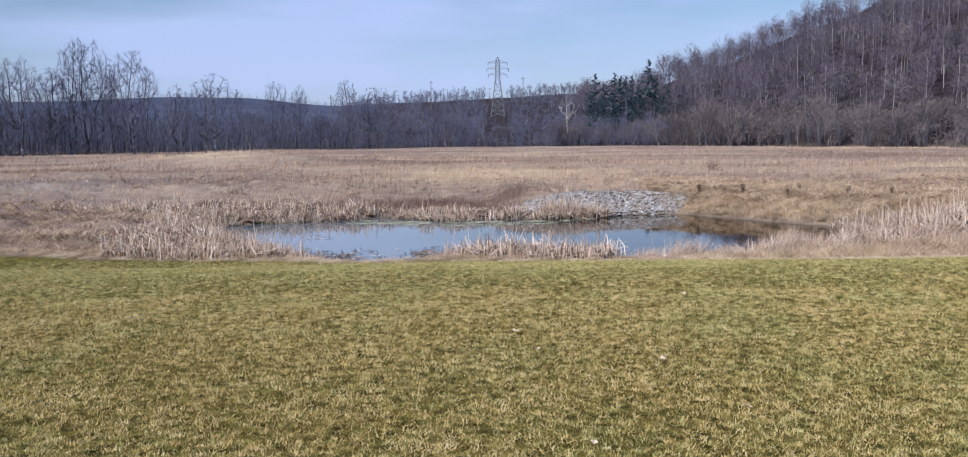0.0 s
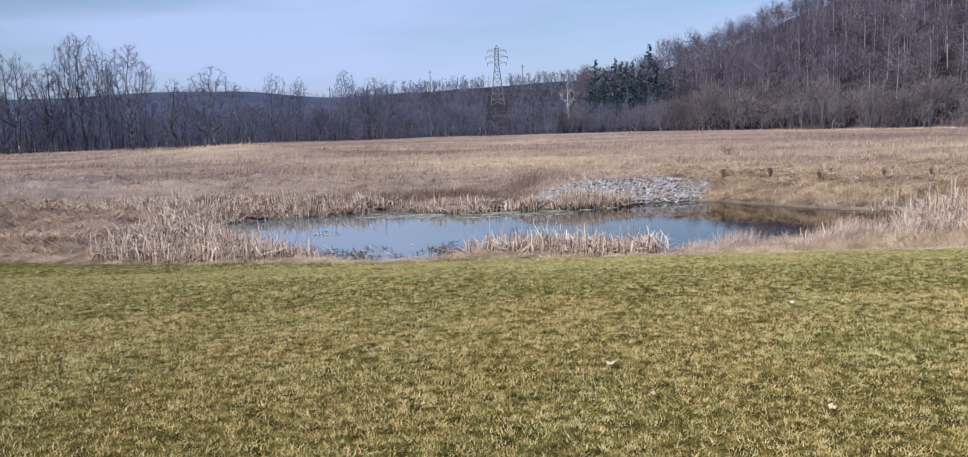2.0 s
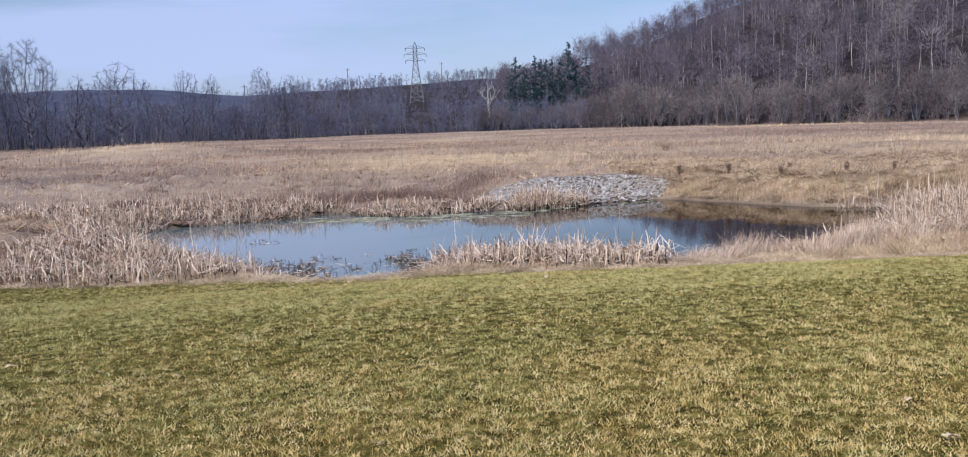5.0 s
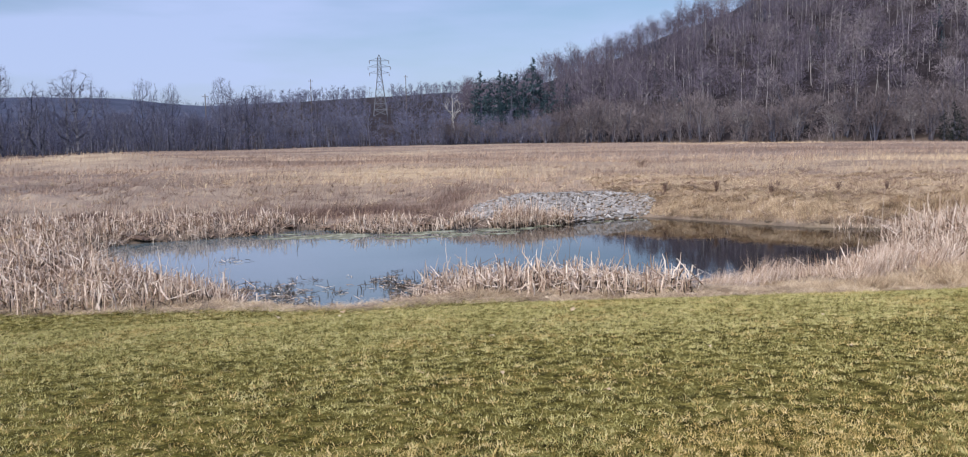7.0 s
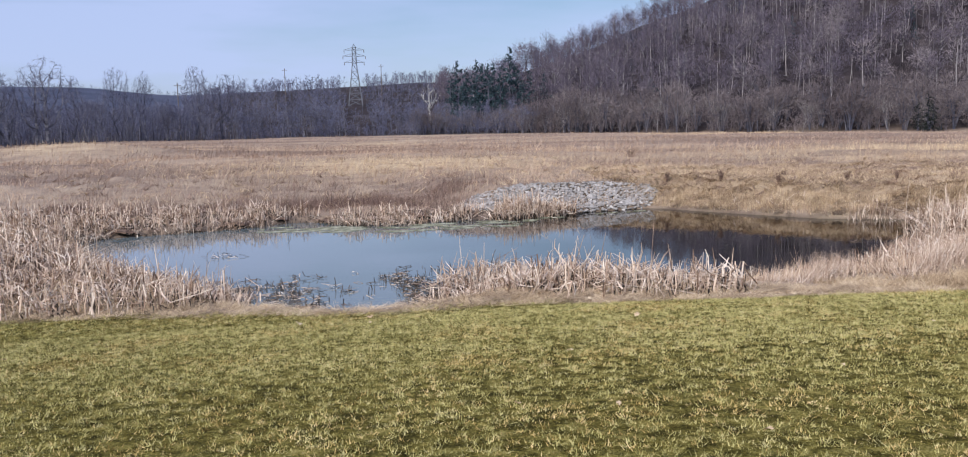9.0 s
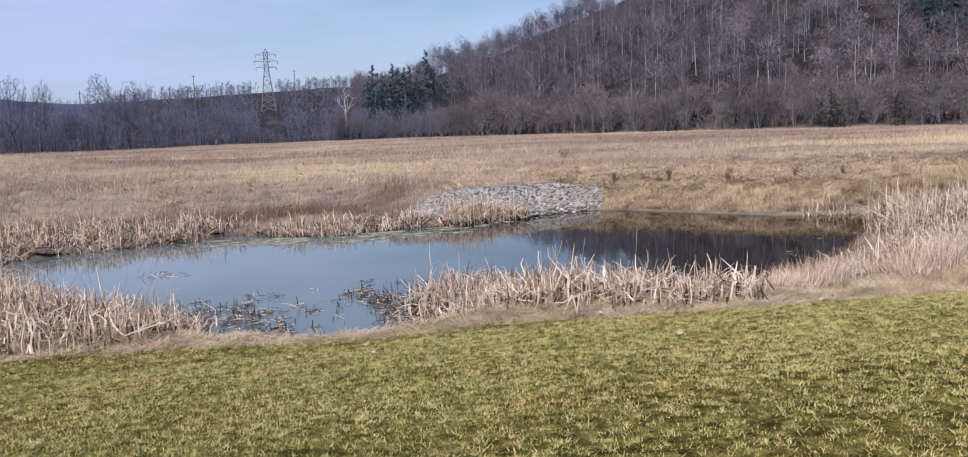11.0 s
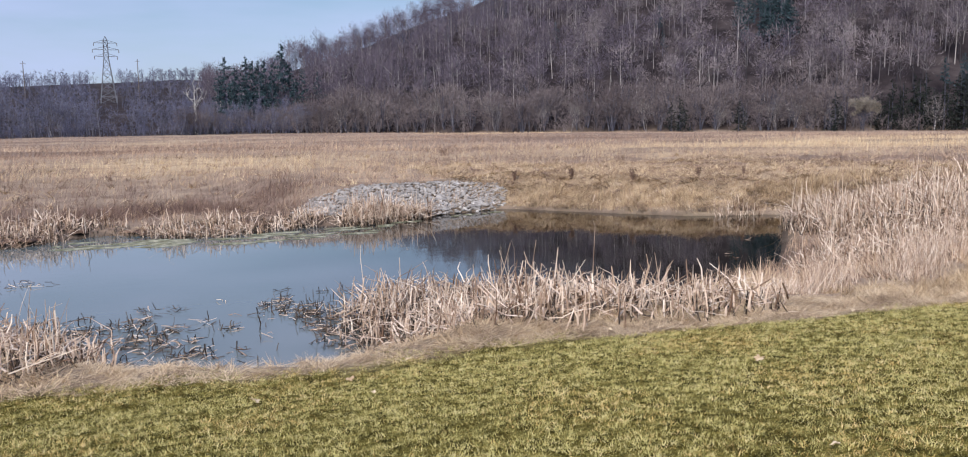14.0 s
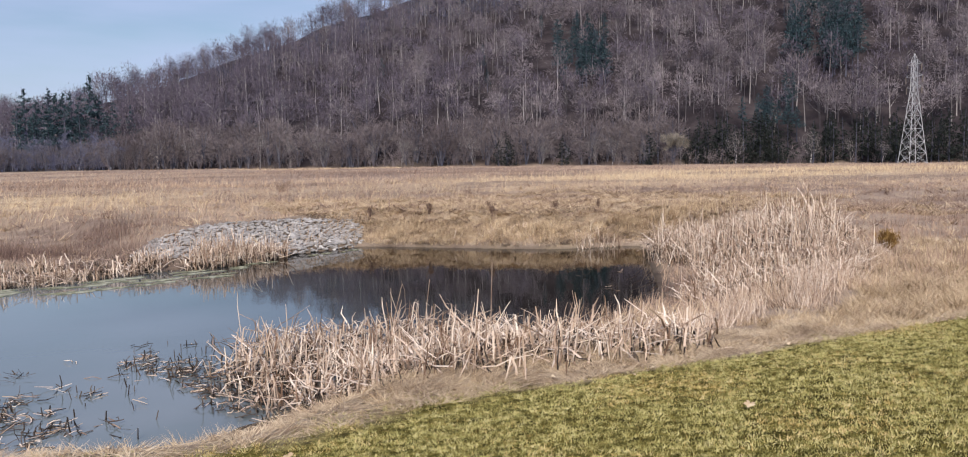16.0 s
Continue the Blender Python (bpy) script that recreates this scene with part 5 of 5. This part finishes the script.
SOD = material("brown_sod", [(0.25, (0.07, 0.045, 0.034)), (0.5, (0.16, 0.105, 0.078)), (0.75, (0.30, 0.21, 0.15))], 9.0, bump=1.0, bump_scale=22.0, big=0.8, big_scale=1.2, gain=1.5)
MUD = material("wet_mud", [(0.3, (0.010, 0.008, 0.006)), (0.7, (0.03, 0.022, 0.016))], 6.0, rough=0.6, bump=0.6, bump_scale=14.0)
bank_lip([(-8.7, 30.9), (-7.4, 31.3), (-6.0, 31.9), (-4.6, 32.65), (-3.7, 33.25), (-2.8, 32.95), (-2.1, 32.35), (-1.0, 32.1), (0.8, 32.4), (1.5, 32.5)], 0.06, 0.12, "ragged brown sod ledge over the black undercut shore", 5, SOD)

# clumps of lying grass on the banks and the near meadow
m, per = 2600, 15
rr, aa = 17 * (60 / 17.0) ** rng.uniform(0, 1, m), np.radians(rng.uniform(-38, 66, m))
x, y = rr * np.sin(aa) - 1, rr * np.cos(aa) + 3
keep = (pond_distance(x, y) > 0.5) & (y > lawn_edge(x) + 0.8)
x, y = np.repeat(x[keep], per), np.repeat(y[keep], per)
n = len(x)
m = n // per
way = np.repeat(rng.uniform(0, 6.28, m), per) + rng.normal(0, 0.55, n)
h = np.repeat(rng.uniform(0.10, 0.30, m), per) * rng.uniform(0.5, 1.1, n)
v, f = blades(on_ground(x + rng.normal(0, 0.09, n), y + rng.normal(0, 0.09, n), 0.01), h, rng.uniform(0.014, 0.03, n), h * rng.uniform(0.8, 2.6, n), way)
kind = np.repeat(rng.choice(3, m, p=(0.35, 0.43, 0.22)), per)
tagged(mesh_object("grass_hummocks", v, f, [FIELD_BLADE, STRAW, FIELD_BROWN], kind), "hummocks of lying dead grass round the pond", "dead grass", kind="stuff")

# stands of fine brown weed stems behind the far shore
m, per = 700, 34
x = np.where(rng.uniform(0, 1, m) < 0.90, rng.uniform(-11, 2.2, m), rng.uniform(2, 20, m))
y = np.interp(x, [-17, -9, -5, -3.5, 1, 3, 8.5, 10.5, 13, 20], [33.0, 33.0, 34.2, 34.8, 34.0, 36.0, 37.4, 36.2, 34.4, 32]) + rng.gamma(1.4, 1.1, m) - 0.4
x, y = x + rng.normal(0, 0.4, m), y + 0.6 * waves(x, y, 5, 81)
tall = np.clip(0.26 + 0.16 * waves(x, y, 2.2, 82), 0.05, 0.5) * rng.uniform(0.6, 1.2, m) * np.interp(x, [2, 4, 8, 10], [1, 0.6, 0.6, 0.75])
x, y, tall = (np.repeat(q, per) for q in (x, y, tall))
n = m * per
h = tall * rng.uniform(0.5, 1.1, n)
v, f = blades(on_ground(x + rng.normal(0, 0.24, n), y + rng.normal(0, 0.16, n), 0.02), h, rng.uniform(0.008, 0.016, n), h * np.abs(rng.normal(0, 0.4, n)), rng.uniform(0, 6.28, n))
tagged(mesh_object("weed_stands", v, f, [FIELD_BROWN, WEED], np.repeat((rng.uniform(0, 1, m) < 0.12).astype(int), per)), "reddish-brown dried weed stems behind the far shore", "weeds", kind="stuff")

# tangled tussocks on the far right bank and the rough left field
m, per = 6400, 20
left = rng.uniform(0, 1, m) < 0.21
x = np.where(left, rng.uniform(-18, -9, m), rng.uniform(7.5, 24, m))
y = np.where(left, rng.uniform(20.5, 33, m), np.where(rng.uniform(0, 1, m) < 0.3, 43.2 - x + rng.gamma(2.0, 0.8, m), rng.uniform(27, 42, m)))
keep = (pond_distance(x, y) > 0.07) & (y > lawn_edge(x) + 0.8) & (left | (y > 41.8 - x))
x, y, m = x[keep], y[keep], keep.sum()
tone, way = rng.choice(4, m, p=(0.12, 0.74, 0.10, 0.04)), rng.uniform(0, 6.28, m)
tone, way, x, y = np.repeat(tone, per), np.repeat(way, per), np.repeat(x, per), np.repeat(y, per)
n = m * per
h = np.repeat(rng.uniform(0.05, 0.22, m), per) * rng.uniform(0.4, 1.1, n)
low = 1 - 0.25 * smooth(7, 8.5, x) * (1 - smooth(2.5, 6.0, pond_distance(x, y)))
v, f = blades(on_ground(x + rng.normal(0, 0.13, n), y + rng.normal(0, 0.10, n), 0.01), h * low, rng.uniform(0.012, 0.028, n), h * rng.uniform(0.8, 4.0, n), way + rng.normal(0, 0.8, n))
tagged(mesh_object("grass_tussocks", v, f, [FIELD_BLADE, STRAW, FIELD_BROWN, WEED], tone), "tangled brown and tan grass tussocks on the bank", "dead grass", kind="stuff")

# ---- mown lawn ----
def lawn(tufts, per, x0, x1, y0, y1, tall, wide, seed):
    """Short tufts of upright blades that fan out, with dark gaps between them."""
    r = np.random.RandomState(seed)
    x, y = r.uniform(x0, x1, tufts), r.uniform(y0, y1, tufts)
    keep = (y < lawn_edge(x) + 0.22 * waves(x, y, 1.6, 11) + r.uniform(-0.2, 0.25, tufts)) & (np.abs(x - 0.2) < 0.58 * (y + 0.3) + 0.9)
    keep &= r.uniform(0, 1, tufts) < 0.92 + 0.06 * waves(x, y, 0.6, 55)
    x, y = x[keep], y[keep]
    green = 0.15 + 0.84 * smooth(7, 13, y) * (1 - 0.25 * smooth(-1.2, 0, y - lawn_edge(x))) + 0.3 * smooth(0.5, 2.5, x) * (1 - smooth(7, 10, y)) + 0.34 * waves(x, y, 2.6, 56) + 0.14 * waves(x, y, 0.8, 57) > r.uniform(0, 1, len(x))
    size = np.clip(0.9 + 0.2 * waves(x, y, 0.12, 52), 0.4, 1.6) * r.uniform(0.45, 1.5, len(x))
    # some tufts at random are coloured dark, like shaded hollows
    tuft_shade = r.uniform(0, 1, len(x)) < 0.10 + 0.05 * waves(x, y, 0.3, 58)
    x, y, green, size, tuft_shade = (np.repeat(q, per) for q in (x, y, green, size, tuft_shade))
    n = len(x)
    green = np.where(r.uniform(0, 1, n) < 0.06, ~green, green)
    h = tall * size * r.uniform(0.45, 1.1, n)
    flop = r.uniform(0.2, 1.3, n) + 1.0 * (r.uniform(0, 1, n) < 0.15)
    v, f = blades(on_ground(x + r.normal(0, 0.019, n), y + r.normal(0, 0.019, n), 0.004), h / np.sqrt(1 + 0.25 * flop ** 2), wide * r.uniform(0.6, 1.4, n), h * flop, r.uniform(0, 6.28, n))
    return tagged(mesh_object("lawn_grass", v, f, [LAWN_BLADE, LAWN_GREEN, TUFT_SHADE], np.where(tuft_shade, 2, green.astype(int))), "short mown lawn grass, half green, half straw", "grass", kind="stuff")


lawn(140000, 8, -9.5, 10.0, 2.8, 17.8, 0.031, 0.0067, 71)
lawn(45000, 8, -4.8, 5.2, 3.2, 9.5, 0.029, 0.0055, 74)
lawn(30000, 8, -6.0, 6.0, 12.5, 17.3, 0.030, 0.0055, 75)

# ---- weeds ----
def weed(x, y, tall, wide, n, mat, name, label, seed):
    r = np.random.RandomState(seed)
    root = tagged(new(name), label, "weed")
    root.matrix_basis = Matrix.Translation((x, y, float(ground_z(x, y)) - 0.03))
    a, t = r.uniform(0, 6.28, n), np.abs(r.normal(0, wide / tall, n))
    h = tall * r.uniform(0.5, 1.05, n)
    d = np.stack([np.cos(a) * np.sin(t), np.sin(a) * np.sin(t), np.cos(t)], axis=-1)
    p0 = np.stack([np.cos(a) * wide * 0.2, np.sin(a) * wide * 0.2, 0 * a], axis=-1)
    stems = strands(np.stack([p0, p0 + d * (h * 0.6)[:, None], p0 + d * h[:, None] + r.normal(0, 0.04, (n, 3))], axis=1), np.outer(np.ones(n), [0.008, 0.007, 0.004]))
    mesh_object("stalk_tuft", *stems, mat, parent=root)["kind"] = "stuff"
    m = n * 9
    k, u = r.randint(0, n, m), r.uniform(0.45, 1, m)[:, None]
    b = p0[k] + d[k] * (h[k][:, None] * u)
    w, s = r.normal(0, 0.035, (m, 3)), r.normal(0, 0.012, (m, 3))
    mesh_object("seed_heads", np.stack([b - s, b + s, b + w], axis=1).reshape(-1, 3), np.arange(3 * m).reshape(-1, 3), mat, parent=root)["kind"] = "stuff"


for k, (x, y, h) in enumerate(((9.3, 35.5, 0.42), (10.7, 34.1, 0.46), (11.85, 32.3, 0.44), (12.9, 33.8, 0.3), (13.8, 31.5, 0.36), (15.2, 31.0, 0.34))):
    weed(x, y, h, 0.07, 16, WEED, "dock_weed", "dark brown dried dock weed on the bank", 400 + k)
weed(15.9, 57.5, 0.8, 0.5, 34, WEED, "dry_shrub", "small dry brown shrub in the meadow", 410)
weed(12.2, 19.75, 0.42, 0.13, 150, ORANGE, "rusty_grass_tuft", "rusty orange tuft of dry grass", 411)


# ---- riprap ----
def stone_mesh(seed):
    r = random.Random(seed)
    bm = bmesh.new()
    bmesh.ops.create_icosphere(bm, subdivisions=1, radius=0.5)
    sx, sy, sz = r.uniform(0.8, 1.3), r.uniform(0.6, 1.0), r.uniform(0.4, 0.65)
    for vert in bm.verts:
        k = r.uniform(0.68, 1.2)
        vert.co = Vector((vert.co.x * sx * k, vert.co.y * sy * k, vert.co.z * sz * k))
    me = bpy.data.meshes.new("stone")
    bm.to_mesh(me)
    bm.free()
    me.materials.append(ROCK)
    return me


pile = tagged(new("riprap"), "sloping bed of pale grey broken stones at the shore", "rock pile")
stones = [stone_mesh(500 + k) for k in range(9)]
bed = [(1.3, 33.6), (2.0, 34.7), (3.6, 35.1), (5.6, 35.7), (7.6, 36.0), (8.7, 35.6), (8.7, 34.9), (8.0, 33.75), (5.8, 33.15), (4.3, 32.45), (2.6, 32.5), (1.7, 33.0)]
r3 = random.Random(12)
for k, (x, y) in enumerate(inside_polygon(bed, 300, 44)):
    ob = new("stone", stones[k % 9])
    ob.parent = pile
    size = r3.uniform(0.11, 0.20)
    ob.matrix_basis = Matrix.Translation((x, y, float(ground_z(x, y)) + size * r3.uniform(-0.1, 0.1))) @ Euler((r3.uniform(-0.5, 0.5), r3.uniform(-0.5, 0.5), r3.uniform(0, 6.28))).to_matrix().to_4x4() @ Matrix.Scale(size, 4)
small = inside_polygon(bed, 2300, 45)
pieces = []
for k, (x, y) in enumerate(small):
    me = stones[k % 9]
    co = np.array([vv.co[:] for vv in me.vertices]) * r3.uniform(0.08, 0.17)
    pieces.append((co + np.array([x, y, float(ground_z(x, y)) + 0.03]), np.array([p.vertices[:] for p in me.polygons])))
tagged(mesh_object("rubble", *joined(pieces), ROCK, parent=pile), "small broken stones between the large ones", kind="stuff")

# ---- algae ----
def mat_shape(x, y, rx, ry, seed):
    r = random.Random(seed)
    bm = bmesh.new()
    n = 28
    ring = []
    for k in range(n):
        a = 6.283 * k / n
        s = 1 + 0.25 * math.sin(3 * a + seed) + 0.18 * math.sin(7 * a + 2 * seed) + r.uniform(-0.12, 0.12)
        ring.append(bm.verts.new((math.cos(a) * rx * s, math.sin(a) * ry * s, 0)))
    mid = [bm.verts.new((vv.co.x * 0.7, vv.co.y * 0.7, 0.015)) for vv in ring]
    top = bm.verts.new((0, 0, 0.02))
    for k in range(n):
        j = (k + 1) % n
        bm.faces.new((ring[k], ring[j], mid[j], mid[k]))
        bm.faces.new((mid[k], mid[j], top))
    me = bpy.data.meshes.new("algae_mat")
    bm.to_mesh(me)
    bm.free()
    me.materials.append(ALGAE)
    ob = tagged(new("algae_mat", me), "thin green algae mat floating along the far shore", "algae", "algae mats")
    ob.matrix_basis = Matrix.Translation((x, y, WATER_Z + 0.003))


r5 = random.Random(21)
k = 0
for x0, span, count in ((-4.2, 0.8, 6), (-2.5, 0.9, 12), (-1.0, 0.7, 9), (0.7, 0.9, 13), (2.2, 0.5, 6), (3.6, 0.6, 4), (6.4, 0.9, 4)):
    for _ in range(count):
        x = x0 + r5.gauss(0, span * 0.6)
        shore = float(np.interp(x, [-5, -3, -1, 1, 3, 5, 8, 9], [31.9, 31.7, 31.0, 31.2, 31.4, 32.2, 33.2, 31.6]))
        wide = r5.uniform(0.10, 0.5) if x < 3 else r5.uniform(0.08, 0.25)
        mat_shape(x, shore + 0.2 - r5.uniform(0.0, 1.5 if x < 3 else 0.5), wide, wide * r5.uniform(0.12, 0.4), 600 + k)
        k += 1

# ---- fallen leaves ----
def leaf_mesh(seed):
    """A curled lobed leaf, two skins thick."""
    r = random.Random(seed)
    bm = bmesh.new()
    n = 20
    skins = []
    shape = [(0.06 * (0.55 + 0.45 * abs(math.sin(2.5 * 6.283 * k / n))) * r.uniform(0.85, 1.15), 0.012 * r.uniform(0.2, 1.3) + 0.012 * math.sin(12.566 * k / n + seed)) for k in range(n)]
    for down in (0.0, 0.003):
        rim = [bm.verts.new((math.cos(6.283 * k / n) * q, math.sin(6.283 * k / n) * q * 0.85, h - down)) for k, (q, h) in enumerate(shape)]
        c = bm.verts.new((0, 0, 0.006 - down))
        for k in range(n):
            bm.faces.new((rim[k], rim[(k + 1) % n], c) if not down else (rim[(k + 1) % n], rim[k], c))
        skins.append(rim)
    for k in range(n):
        j = (k + 1) % n
        bm.faces.new((skins[1][k], skins[1][j], skins[0][j], skins[0][k]))
    me = bpy.data.meshes.new("dry_leaf")
    bm.to_mesh(me)
    bm.free()
    me.materials.append(LEAF)
    return me


leaf_kinds = [leaf_mesh(700 + k) for k in range(4)]
leaf_spots = [(0.968, 7.274), (0.42, 6.195), (0.302, 6.864), (2.185, 8.817), (0.39, 14.45), (1.89, 16.2), (0.99, 16.1), (-4.34, 10.2), (-3.0, 15.9), (-2.2, 16.2)]
r4 = random.Random(3)
leaf_spots += [(r4.uniform(-8.5, -2), None) for _ in range(9)] + [(r4.uniform(-2, 9), None) for _ in range(36)]
leaf_spots = [(x, float(lawn_edge(x)) + r4.uniform(-0.35, 0.25)) if y is None else (x, y) for x, y in leaf_spots]
leaf_spots += [(r4.uniform(-6, 6), r4.uniform(4, 16)) for _ in range(26)]
for k, (x, y) in enumerate(leaf_spots):
    ob = tagged(new("dry_leaf", leaf_kinds[k % 4]), "curled pale brown fallen leaf on the lawn", "leaf", "fallen leaves")
    ob.matrix_basis = Matrix.Translation((x, y, float(ground_z(x, y)) + 0.04)) @ Euler((r4.uniform(-0.1, 0.6), r4.uniform(-0.4, 0.4), r4.uniform(0, 6.28))).to_matrix().to_4x4() @ Matrix.Scale(r4.uniform(0.25, 0.5) if k > 9 else 0.7, 4)
